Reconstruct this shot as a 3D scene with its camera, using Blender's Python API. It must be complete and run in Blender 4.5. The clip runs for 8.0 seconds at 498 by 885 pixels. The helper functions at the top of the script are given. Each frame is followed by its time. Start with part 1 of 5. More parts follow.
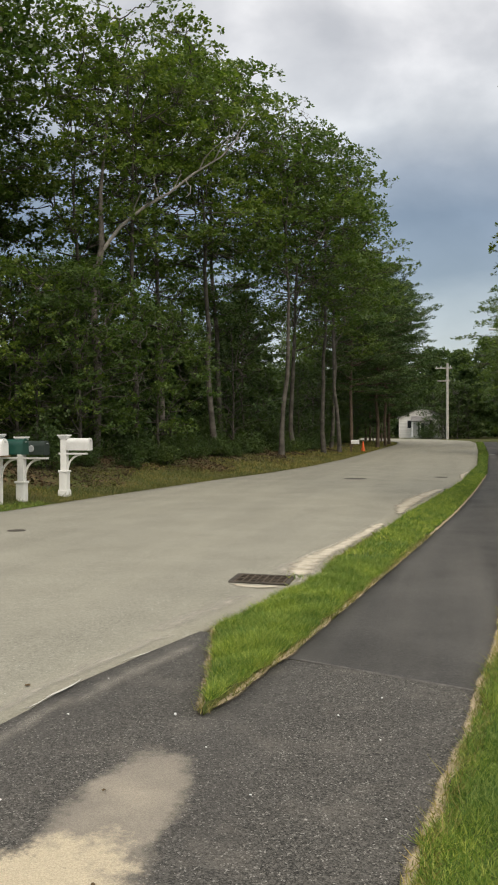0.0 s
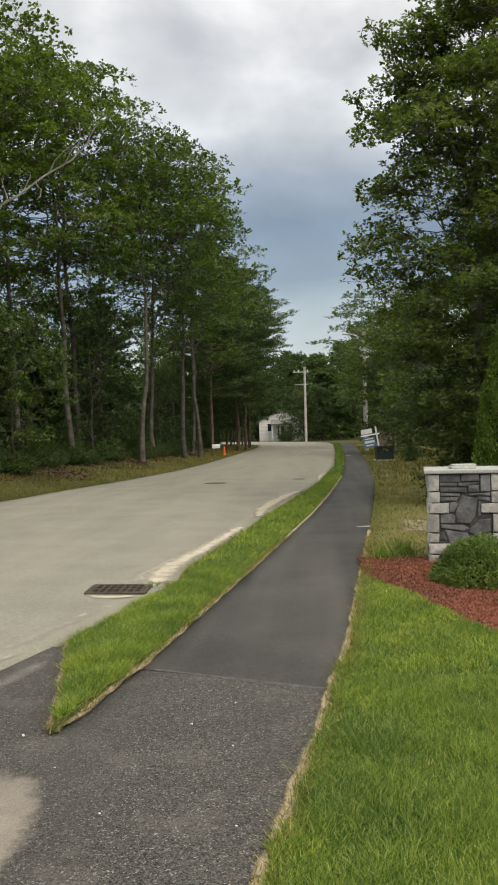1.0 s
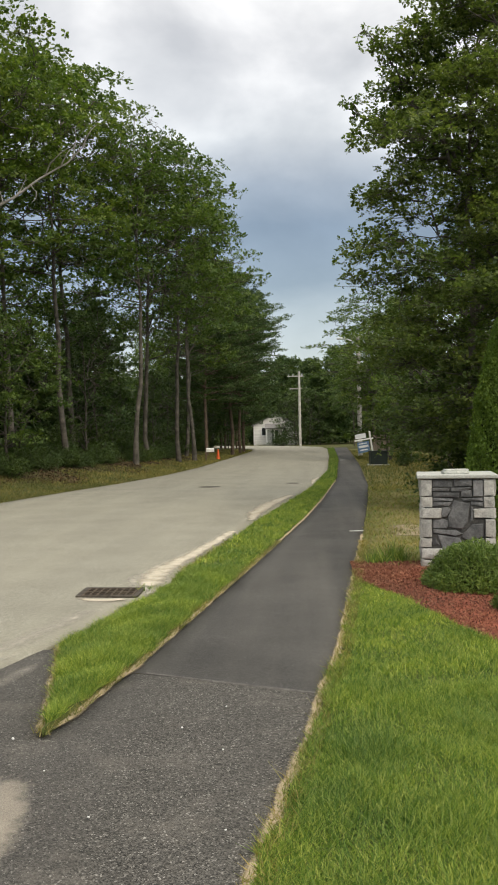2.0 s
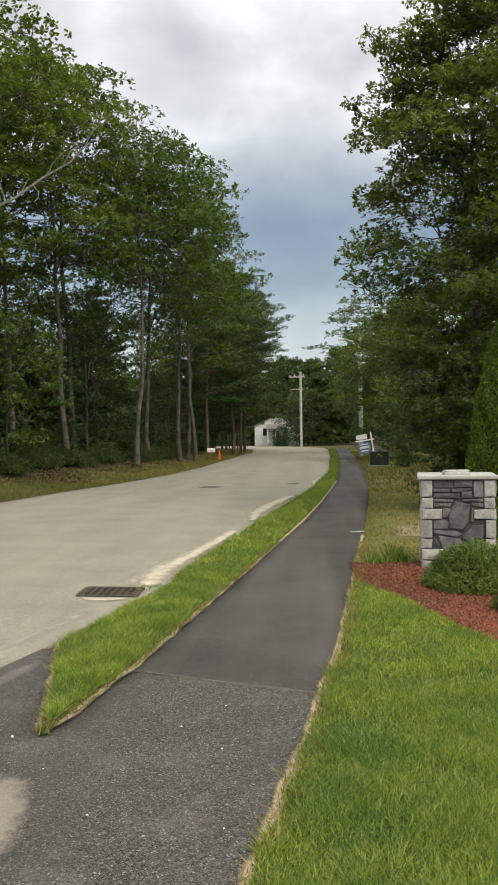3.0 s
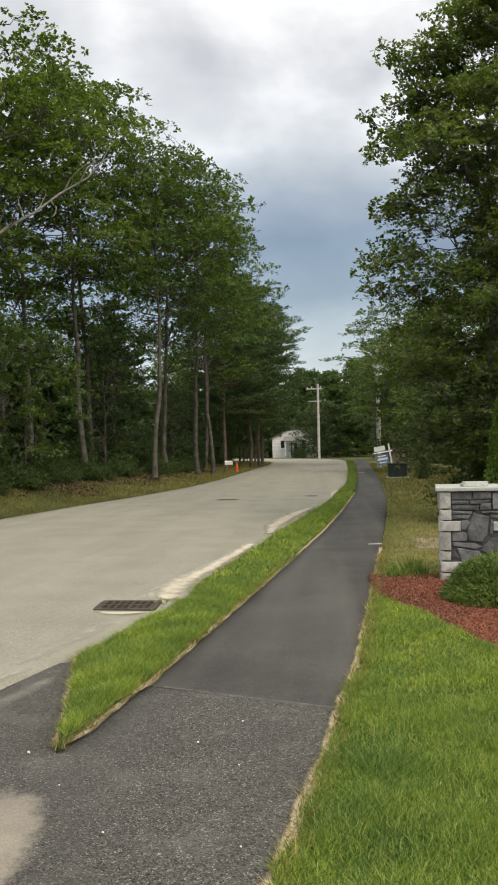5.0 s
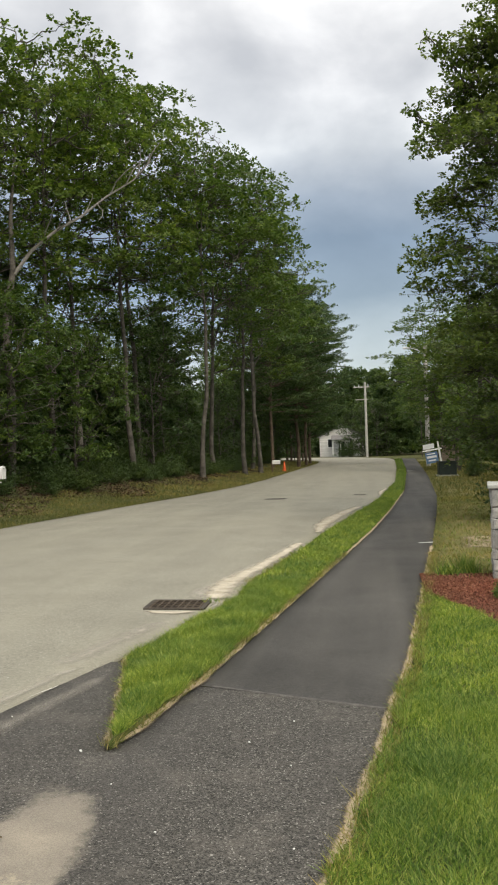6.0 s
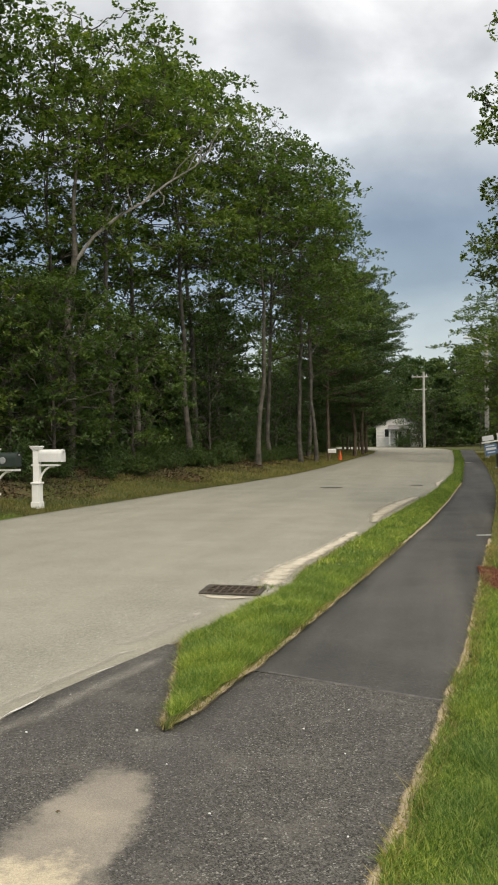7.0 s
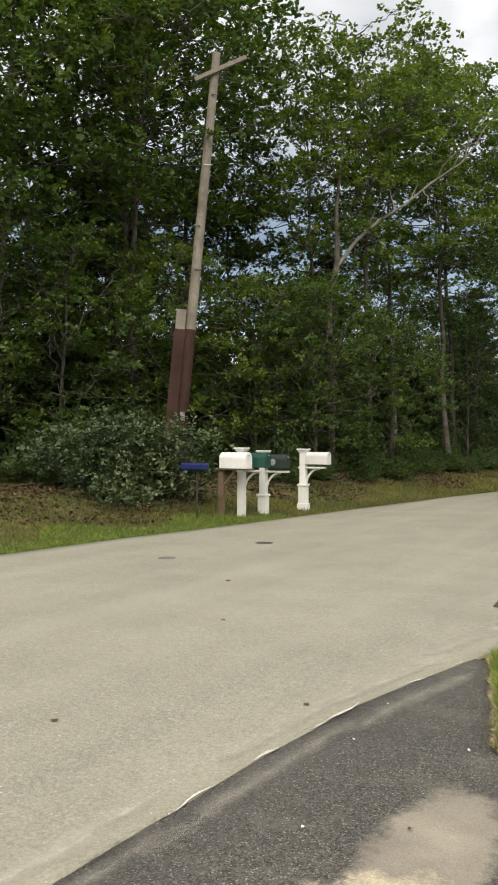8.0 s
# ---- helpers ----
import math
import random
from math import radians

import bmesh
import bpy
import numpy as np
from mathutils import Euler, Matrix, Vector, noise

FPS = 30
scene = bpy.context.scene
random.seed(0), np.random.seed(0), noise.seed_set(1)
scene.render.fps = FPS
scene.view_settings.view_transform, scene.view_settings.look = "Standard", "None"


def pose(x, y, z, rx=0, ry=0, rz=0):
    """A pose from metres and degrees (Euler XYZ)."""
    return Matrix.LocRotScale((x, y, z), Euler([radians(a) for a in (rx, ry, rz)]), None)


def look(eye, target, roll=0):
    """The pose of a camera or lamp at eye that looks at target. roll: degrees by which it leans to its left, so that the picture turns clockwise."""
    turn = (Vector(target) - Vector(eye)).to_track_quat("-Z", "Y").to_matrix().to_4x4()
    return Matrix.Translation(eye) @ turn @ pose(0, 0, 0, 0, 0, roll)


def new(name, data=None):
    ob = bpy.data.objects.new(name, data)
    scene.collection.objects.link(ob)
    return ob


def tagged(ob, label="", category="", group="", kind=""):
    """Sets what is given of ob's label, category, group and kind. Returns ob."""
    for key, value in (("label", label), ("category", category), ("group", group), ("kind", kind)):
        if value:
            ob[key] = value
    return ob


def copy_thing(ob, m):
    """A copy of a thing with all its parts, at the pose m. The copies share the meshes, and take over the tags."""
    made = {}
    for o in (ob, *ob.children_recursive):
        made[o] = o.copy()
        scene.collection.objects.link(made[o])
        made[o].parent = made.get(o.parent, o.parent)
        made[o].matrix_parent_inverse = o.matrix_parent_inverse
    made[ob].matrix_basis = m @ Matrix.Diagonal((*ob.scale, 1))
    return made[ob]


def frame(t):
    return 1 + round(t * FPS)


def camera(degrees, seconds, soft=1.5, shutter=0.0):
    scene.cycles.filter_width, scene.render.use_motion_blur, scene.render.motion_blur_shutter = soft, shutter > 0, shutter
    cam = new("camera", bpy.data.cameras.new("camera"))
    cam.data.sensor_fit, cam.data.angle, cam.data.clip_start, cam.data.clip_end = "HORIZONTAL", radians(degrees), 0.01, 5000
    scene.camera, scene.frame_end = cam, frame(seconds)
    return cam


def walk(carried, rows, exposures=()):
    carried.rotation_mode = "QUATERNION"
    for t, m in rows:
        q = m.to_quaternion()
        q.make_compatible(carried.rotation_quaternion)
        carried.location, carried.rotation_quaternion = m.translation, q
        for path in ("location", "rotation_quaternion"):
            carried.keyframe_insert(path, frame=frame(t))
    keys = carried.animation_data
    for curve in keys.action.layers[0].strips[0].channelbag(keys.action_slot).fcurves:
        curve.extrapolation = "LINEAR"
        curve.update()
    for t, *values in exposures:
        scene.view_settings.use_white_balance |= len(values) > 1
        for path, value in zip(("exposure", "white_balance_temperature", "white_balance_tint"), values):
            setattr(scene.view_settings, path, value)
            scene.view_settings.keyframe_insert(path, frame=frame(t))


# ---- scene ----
cam = camera(32.4, 8.0, 2.0)
PATH = [
    (0, (0.62, -0.043, 1.621), (0.153, 1.902, 1.587), -0.1),
    (0.5, (0.674, -0.008, 1.628), (0.422, 1.976, 1.597), -0.7),
    (1, (0.705, 0.0, 1.632), (0.554, 1.994, 1.606), -1.4),
    (2.5, (0.718, -0.003, 1.628), (0.582, 1.992, 1.613), -1.0),
    (3, (0.721, -0.006, 1.625), (0.581, 1.989, 1.609), -0.8),
    (3.5, (0.72, 0.003, 1.629), (0.577, 1.998, 1.611), -0.8),
    (4, (0.722, 0.007, 1.626), (0.569, 2.001, 1.609), -0.8),
    (5.5, (0.734, 0.033, 1.63), (0.511, 2.02, 1.654), -1.5),
    (6, (0.72, 0.058, 1.619), (0.43, 2.037, 1.634), -1.7),
    (6.5, (0.729, 0.063, 1.618), (0.411, 2.037, 1.624), -1.6),
    (7, (0.694, 0.064, 1.611), (0.276, 2.02, 1.6), -0.6),
    (7.5, (0.485, 0.037, 1.615), (-0.132, 1.94, 1.594), -0.3),
    (8, (0.207, 0.019, 1.622), (-0.743, 1.78, 1.621), 0.2),
]
walk(cam, [(t, look(eye, target, roll)) for t, eye, target, roll in PATH],
     [(0.0, 0.11, 7000, 10), (0.5, -0.12, 7050, 9), (1.0, 0.16, 7050, 9), (2.5, 0.28, 7050, 9), (4.0, 0.28, 7050, 9), (5.5, 0.26, 7000, 9), (6.5, 0.21, 7000, 9), (7.5, 0.22, 7100, 9), (8.0, 0.40, 7100, 9)])

# ---------------------------------------------------------------- light
world = bpy.data.worlds.new("overcast_sky")
scene.world = world
world.use_nodes = True


def node_kit(tree):
    tree.nodes.clear()

    def n(kind, **values):
        nd = tree.nodes.new(kind)
        for k, v in values.items():
            if k in nd.inputs:
                nd.inputs[k].default_value = v
            else:
                setattr(nd, k, v)
        return nd

    def ln(a, ao, b, bi):
        tree.links.new(a.outputs[ao], b.inputs[bi])

    return n, ln


def ramp(n, stops, mode="LINEAR"):
    nd = n("ShaderNodeValToRGB")
    cr = nd.color_ramp
    cr.interpolation = mode
    while len(cr.elements) < len(stops):
        cr.elements.new(0.5)
    for el, (p, c) in zip(cr.elements, stops):
        el.position = p
        el.color = (*c, 1) if not isinstance(c, (int, float)) else (c, c, c, 1)
    return nd


SUN_EL, SUN_AZ = radians(42), radians(145)
n, ln = node_kit(world.node_tree)
sky = n("ShaderNodeTexSky", sky_type="NISHITA", sun_disc=False, sun_elevation=SUN_EL, sun_rotation=SUN_AZ)
co = n("ShaderNodeTexCoord")
sep = n("ShaderNodeSeparateXYZ")
stretch = n("ShaderNodeMapping", Scale=(1.0, 1.0, 1.7))
clouds = n("ShaderNodeTexNoise", Scale=2.6, Detail=7.0, Roughness=0.55, Distortion=0.25)
billow = n("ShaderNodeTexNoise", Scale=5.5, Detail=6.0, Roughness=0.5, Distortion=0.15)
ln(co, "Generated", sep, 0)
ln(co, "Generated", stretch, "Vector")
ln(stretch, "Vector", clouds, "Vector")
ln(stretch, "Vector", billow, "Vector")
shift = n("ShaderNodeMath", operation="MULTIPLY_ADD")
shift.inputs[1].default_value, shift.inputs[2].default_value = 0.15, -0.075
ln(clouds, "Fac", shift, 0)
level = n("ShaderNodeMath", operation="ADD")
ln(sep, "Z", level, 0)
ln(shift, 0, level, 1)
cover = ramp(n, [(0.0, (0.31, 0.335, 0.375)), (0.085, (0.34, 0.365, 0.41)), (0.12, (0.29, 0.32, 0.355)), (0.155, (0.145, 0.172, 0.215)), (0.225, (0.108, 0.132, 0.172)),
                 (0.275, (0.245, 0.27, 0.31)), (0.33, (0.50, 0.51, 0.52)), (0.42, (0.56, 0.56, 0.57)), (0.55, (0.70, 0.70, 0.70)), (0.75, (1.1, 1.1, 1.1)), (1.0, (1.55, 1.55, 1.52))])
ln(level, 0, cover, "Fac")
puff = ramp(n, [(0.35, 0.76), (0.5, 0.98), (0.64, 1.28)])
ln(billow, "Fac", puff, "Fac")
both = n("ShaderNodeMix", data_type="RGBA", blend_type="MULTIPLY")
both.inputs["Factor"].default_value = 1.0
ln(cover, "Color", both, "A")
ln(puff, "Color", both, "B")
low = n("ShaderNodeBackground", Strength=0.05)
ln(sky, "Color", low, "Color")
high = n("ShaderNodeBackground", Strength=1.0)
ln(both, "Result", high, "Color")
add = n("ShaderNodeAddShader")
ln(low, 0, add, 0)
ln(high, 0, add, 1)
out = n("ShaderNodeOutputWorld")
ln(add, 0, out, "Surface")

sun = new("sun", bpy.data.lights.new("sun", "SUN"))
sun.data.energy, sun.data.angle, sun.data.color = 1.75, radians(45), (1.0, 0.93, 0.80)
sun.matrix_world = look((0, 0, 30), (-math.sin(SUN_AZ) * 30, -math.cos(SUN_AZ) * 30, 30 - 30 * math.tan(SUN_EL)))

# ---------------------------------------------------------------- materials


def material(name, rough=0.8, spec=0.3, metal=0.0):
    m = bpy.data.materials.new(name)
    m.use_nodes = True
    n, ln = node_kit(m.node_tree)
    b = n("ShaderNodeBsdfPrincipled", Roughness=rough, Metallic=metal)
    b.inputs["Specular IOR Level"].default_value = spec
    o = n("ShaderNodeOutputMaterial")
    ln(b, "BSDF", o, "Surface")
    return m, n, ln, b, o


def mix(n, ln, fac, a, b, mode="MIX"):
    nd = n("ShaderNodeMix", data_type="RGBA", blend_type=mode)
    for value, key in ((fac, "Factor"), (a, "A"), (b, "B")):
        sock = [s for s in nd.inputs if s.name == key and s.enabled][0]
        if isinstance(value, tuple) and hasattr(value[0], "outputs"):
            ln_out = value[0].outputs[value[1]]
            nd.id_data.links.new(ln_out, sock)
        elif isinstance(value, tuple):
            sock.default_value = (*value, 1)
        else:
            sock.default_value = value
    return (nd, [i for i, s in enumerate(nd.outputs) if s.enabled][0])


def mottled(name, c1, c2, scale=6.0, fine=60.0, rough=0.8, spec=0.3, metal=0.0, bump=0.3, depth=0.01, rand=0.12, grain=0.26):
    """Two colours in large patches, with a fine grain, a slight change from object to object, and relief."""
    m, n, ln, b, o = material(name, rough, spec, metal)
    co = n("ShaderNodeTexCoord")
    a = n("ShaderNodeTexNoise", Scale=scale, Detail=5.0, Roughness=0.6)
    f = n("ShaderNodeTexNoise", Scale=fine, Detail=3.0, Roughness=0.7)
    for k in (a, f):
        ln(co, "Object", k, "Vector")
    r = ramp(n, [(0.35, c1), (0.65, c2)])
    ln(a, "Fac", r, "Fac")
    g = ramp(n, [(0.3, 1 - grain), (0.7, 1 + grain)])
    ln(f, "Fac", g, "Fac")
    col = mix(n, ln, 1.0, (r, "Color"), (g, "Color"), "MULTIPLY")
    inf = n("ShaderNodeObjectInfo")
    v = ramp(n, [(0.0, 1 - rand), (1.0, 1 + rand)])
    ln(inf, "Random", v, "Fac")
    col = mix(n, ln, 1.0, col, (v, "Color"), "MULTIPLY")
    ln(col[0], col[1], b, "Base Color")
    bp = n("ShaderNodeBump", Strength=bump, Distance=depth)
    ln(f, "Fac", bp, "Height")
    ln(bp, "Normal", b, "Normal")
    return m


def leafy(name, c1, c2, c3, translucent=0.35, rough=0.55, patch=0.45):
    """Leaves: every leaf its own shade between three greens; some light passes through."""
    m = bpy.data.materials.new(name)
    m.use_nodes = True
    n, ln = node_kit(m.node_tree)
    geo = n("ShaderNodeNewGeometry")
    inf = n("ShaderNodeObjectInfo")
    r = ramp(n, [(0.0, c1), (0.55, c2), (1.0, c3)])
    ln(geo, "Random Per Island", r, "Fac")
    v = ramp(n, [(0.0, (0.80, 0.84, 0.80)), (0.5, (1.0, 1.0, 1.0)), (1.0, (1.22, 1.14, 0.95))])
    ln(inf, "Random", v, "Fac")
    co = n("ShaderNodeTexCoord")
    big = n("ShaderNodeTexNoise", Scale=patch, Detail=2.0 if patch < 1 else 5.0)
    ln(co, "Object", big, "Vector")
    w = ramp(n, [(0.3, (0.70, 0.76, 0.78)), (0.7, (1.26, 1.16, 0.95))])
    ln(big, "Fac", w, "Fac")
    col = mix(n, ln, 1.0, (r, "Color"), (v, "Color"), "MULTIPLY")
    col = mix(n, ln, 1.0, col, (w, "Color"), "MULTIPLY")
    b = n("ShaderNodeBsdfPrincipled", Roughness=rough)
    b.inputs["Specular IOR Level"].default_value = 0.3
    t = n("ShaderNodeBsdfTranslucent")
    ln(col[0], col[1], b, "Base Color")
    warm = mix(n, ln, 1.0, col, (1.15, 1.25, 0.6), "MULTIPLY")
    ln(warm[0], warm[1], t, "Color")
    s = n("ShaderNodeMixShader", Fac=translucent)
    ln(b, "BSDF", s, 1)
    ln(t, "BSDF", s, 2)
    o = n("ShaderNodeOutputMaterial")
    ln(s, 0, o, "Surface")
    return m


def asphalt(name, base, stone, speck, patch, worn, grain=140.0, bump=0.5, rough=0.85, mid_lo=0.76):
    """Binder and stone chips at real size, wide stains, and paler worn streaks along the way."""
    m, n, ln, b, o = material(name, rough, 0.3)
    co = n("ShaderNodeTexCoord")
    cells = n("ShaderNodeTexVoronoi", Scale=grain)
    ln(co, "Object", cells, "Vector")
    chips = ramp(n, [(0.0, base), (1.0, stone)])
    hue = n("ShaderNodeSeparateColor")
    ln(cells, "Color", hue, 0)
    ln(hue, 0, chips, "Fac")
    odd = ramp(n, [(1 - speck, 0.0), (1 - speck + 0.01, 1.0)])
    ln(hue, 1, odd, "Fac")
    col = mix(n, ln, (odd, "Color"), (chips, "Color"), tuple(min(0.5, 1.7 * v + 0.04) for v in stone))
    wide = n("ShaderNodeTexNoise", Scale=0.9, Detail=6.0, Roughness=0.6)
    ln(co, "Object", wide, "Vector")
    st = ramp(n, [(0.3, patch), (0.7, 2 - patch)])
    ln(wide, "Fac", st, "Fac")
    col = mix(n, ln, 1.0, col, (st, "Color"), "MULTIPLY")
    mid = n("ShaderNodeTexNoise", Scale=38.0, Detail=4.0, Roughness=0.8)
    ln(co, "Object", mid, "Vector")
    md = ramp(n, [(0.32, mid_lo), (0.68, 2 - mid_lo)])
    ln(mid, "Fac", md, "Fac")
    col = mix(n, ln, 1.0, col, (md, "Color"), "MULTIPLY")
    mp = n("ShaderNodeMapping", Scale=(1.3, 0.08, 1.0))
    ln(co, "Object", mp, "Vector")
    streak = n("ShaderNodeTexNoise", Scale=1.0, Detail=4.0)
    ln(mp, "Vector", streak, "Vector")
    sk = ramp(n, [(0.42, 0.0), (0.75, 0.5)])
    ln(streak, "Fac", sk, "Fac")
    col = mix(n, ln, (sk, "Color"), col, worn)
    ln(col[0], col[1], b, "Base Color")
    bp = n("ShaderNodeBump", Strength=bump, Distance=0.004)
    ln(cells, "Distance", bp, "Height")
    ln(bp, "Normal", b, "Normal")
    return m, n, ln, b, o, co, col


ROAD_MAT = asphalt("aged_road_asphalt", (0.196, 0.187, 0.150), (0.302, 0.289, 0.238), 0.008, 0.88, (0.332, 0.315, 0.250), 120.0, 0.7)[0]
PATH_MAT = asphalt("fresh_path_asphalt", (0.038, 0.036, 0.033), (0.068, 0.065, 0.060), 0.012, 0.66, (0.155, 0.145, 0.130), 150.0, 0.5, 0.75, 0.68)[0]
GRIT_MAT, gn, gl, gb, go, gco, gcol = asphalt("worn_apron_asphalt", (0.021, 0.0198, 0.0178), (0.126, 0.119, 0.106), 0.05, 0.85, (0.07, 0.066, 0.062), 150.0, 1.0, 0.85, 0.60)
# A fan of washed-out sand lies in the shallow of the apron.
edge = gn("ShaderNodeTexNoise", Scale=4.0, Detail=12.0, Roughness=0.78)
gl(gco, "Object", edge, "Vector")
sandy = None
for cx, cy, rx, ry, soft in ((-0.77, 3.32, 0.30, 0.84, 0.16), (-0.80, 2.26, 0.51, 0.98, 0.12), (-0.66, 2.4, 0.27, 1.0, 0.2)):
    mp = gn("ShaderNodeMapping", Location=(-cx / rx, -cy / ry, 0), Scale=(1 / rx, 1 / ry, 0.0))
    gl(gco, "Object", mp, "Vector")
    ln_ = gn("ShaderNodeVectorMath", operation="LENGTH")
    gl(mp, "Vector", ln_, 0)
    wob = gn("ShaderNodeMath", operation="MULTIPLY_ADD")
    wob.inputs[1].default_value = 1.15
    gl(edge, "Fac", wob, 0)
    gl(ln_, "Value", wob, 2)
    m_ = ramp(gn, [(1.42 - soft, 1.0), (1.42 + soft * 0.6, 0.0)])
    gn_map = gn("ShaderNodeMath", operation="MULTIPLY")
    gn_map.inputs[1].default_value = 1.0
    gl(wob, 0, gn_map, 0)
    half = gn("ShaderNodeMath", operation="MULTIPLY")
    half.inputs[1].default_value = 0.5
    gl(gn_map, 0, half, 0)
    m_.color_ramp.elements[0].position, m_.color_ramp.elements[1].position = (1.42 - soft) / 2, (1.42 + soft * 0.6) / 2
    gl(half, 0, m_, "Fac")
    if rx > 0.5:
        cream = (m_, "Color")
    if sandy is None:
        sandy = (m_, "Color")
    else:
        sandy = mix(gn, gl, 1.0, sandy, (m_, "Color"), "LIGHTEN")
grit = gn("ShaderNodeTexNoise", Scale=160.0, Detail=2.0)
gl(gco, "Object", grit, "Vector")
tone = gn("ShaderNodeTexNoise", Scale=1.6, Detail=3.0)
gl(gco, "Object", tone, "Vector")
sc = ramp(gn, [(0.38, (0.21, 0.188, 0.158)), (0.55, (0.275, 0.245, 0.20)), (0.7, (0.36, 0.315, 0.25))])
gl(tone, "Fac", sc, "Fac")
sg = ramp(gn, [(0.3, 0.8), (0.7, 1.15)])
gl(grit, "Fac", sg, "Fac")
scol = mix(gn, gl, cream, (sc, "Color"), (0.50, 0.43, 0.31))
scol = mix(gn, gl, 1.0, scol, (sg, "Color"), "MULTIPLY")
dust = gn("ShaderNodeTexNoise", Scale=2.2, Detail=9.0, Roughness=0.7)
gl(gco, "Object", dust, "Vector")
dr = ramp(gn, [(0.52, 0.0), (0.72, 0.4)])
gl(dust, "Fac", dr, "Fac")
gcol = mix(gn, gl, (dr, "Color"), gcol, (0.20, 0.18, 0.155))
fin = mix(gn, gl, sandy, gcol, scol)
gl(fin[0], fin[1], gb, "Base Color")

SAND_MAT = mottled("dry_sand", (0.36, 0.32, 0.25), (0.54, 0.49, 0.40), 5.0, 120.0, 0.95, 0.1, bump=0.4)
DIRT_MAT = mottled("tan_edge_dirt", (0.27, 0.215, 0.14), (0.42, 0.345, 0.23), 7.0, 90.0, 0.95, 0.1, bump=0.5)
SOIL_MAT = mottled("grassy_soil", (0.055, 0.075, 0.022), (0.10, 0.085, 0.04), 0.8, 30.0, 0.95, 0.1, bump=0.6, depth=0.03)
LAWN_MAT = mottled("lawn_thatch", (0.045, 0.072, 0.018), (0.10, 0.115, 0.034), 1.7, 60.0, 0.95, 0.1, bump=0.6, depth=0.02)


def feathered(m, low, high, scale):
    """Thins a loose layer out towards its edges, in flecks, so that the paving shows through."""
    tree = m.node_tree
    out = [k for k in tree.nodes if k.type == "OUTPUT_MATERIAL"][0]
    body = [k for k in tree.nodes if k.type == "BSDF_PRINCIPLED"][0]
    add = tree.nodes.new
    at = add("ShaderNodeAttribute")
    at.attribute_name = "thickness"
    co = add("ShaderNodeTexCoord")
    fl = add("ShaderNodeTexNoise")
    fl.inputs["Scale"].default_value, fl.inputs["Detail"].default_value, fl.inputs["Roughness"].default_value = scale, 9.0, 0.75
    tree.links.new(co.outputs["Object"], fl.inputs["Vector"])
    s = add("ShaderNodeMath")
    s.operation = "ADD"
    tree.links.new(at.outputs["Fac"], s.inputs[0])
    tree.links.new(fl.outputs["Fac"], s.inputs[1])
    r = add("ShaderNodeMapRange")
    r.inputs["From Min"].default_value, r.inputs["From Max"].default_value = low, high
    tree.links.new(s.outputs[0], r.inputs["Value"])
    clear = add("ShaderNodeBsdfTransparent")
    mx = add("ShaderNodeMixShader")
    tree.links.new(r.outputs[0], mx.inputs[0])
    tree.links.new(clear.outputs[0], mx.inputs[1])
    tree.links.new(body.outputs[0], mx.inputs[2])
    tree.links.new(mx.outputs[0], out.inputs["Surface"])


JOINT_MAT = mottled("white_joint_grit", (0.44, 0.42, 0.37), (0.62, 0.60, 0.55), 9.0, 140.0, 0.95, 0.1, bump=0.4)
feathered(JOINT_MAT, 0.85, 1.2, 26.0)
feathered(SAND_MAT, 0.80, 1.30, 7.0)
feathered(DIRT_MAT, 0.76, 1.22, 22.0)
DUST_MAT = mottled("pale_dust", (0.22, 0.205, 0.18), (0.34, 0.315, 0.275), 6.0, 120.0, 0.95, 0.1, bump=0.2)
feathered(DUST_MAT, 1.05, 2.1, 8.0)
ROAD_DUST_MAT = mottled("road_dust", (0.36, 0.335, 0.285), (0.48, 0.45, 0.385), 6.0, 120.0, 0.95, 0.1, bump=0.2)
feathered(ROAD_DUST_MAT, 0.95, 1.9, 9.0)
DRY_LAWN_MAT = mottled("dry_lawn", (0.12, 0.135, 0.04), (0.22, 0.185, 0.085), 0.9, 40.0, 0.95, 0.1, bump=0.6, depth=0.02)
LITTER_MAT = mottled("leaf_litter", (0.075, 0.055, 0.032), (0.13, 0.09, 0.05), 1.2, 25.0, 0.95, 0.1, bump=0.7, depth=0.03)
MULCH_MAT = mottled("red_bark_mulch", (0.16, 0.045, 0.028), (0.26, 0.085, 0.05), 6.0, 70.0, 0.9, 0.2, bump=0.6)
BARK_MAT = mottled("grey_oak_bark", (0.055, 0.05, 0.043), (0.135, 0.123, 0.107), 3.0, 22.0, 0.9, 0.15, bump=0.9, depth=0.03)
PALE_BARK_MAT = mottled("pale_dead_bark", (0.19, 0.178, 0.158), (0.31, 0.295, 0.268), 3.0, 25.0, 0.9, 0.15, bump=0.7, depth=0.02)
PINE_BARK_MAT = mottled("pine_bark", (0.085, 0.062, 0.048), (0.17, 0.13, 0.10), 3.0, 20.0, 0.95, 0.1, bump=0.9, depth=0.03)
OAK_MAT = leafy("oak_leaves", (0.048, 0.090, 0.026), (0.086, 0.143, 0.040), (0.148, 0.205, 0.066), 0.45)
SIDE_OAK_MAT = leafy("olive_oak_leaves", (0.070, 0.108, 0.036), (0.120, 0.165, 0.056), (0.20, 0.245, 0.095), 0.5)
PINE_MAT = leafy("pine_needles", (0.036, 0.070, 0.026), (0.062, 0.108, 0.036), (0.10, 0.155, 0.052), 0.25)
SHRUB_MAT = leafy("shrub_leaves", (0.036, 0.070, 0.024), (0.062, 0.106, 0.034), (0.108, 0.155, 0.062), 0.38, 0.5)
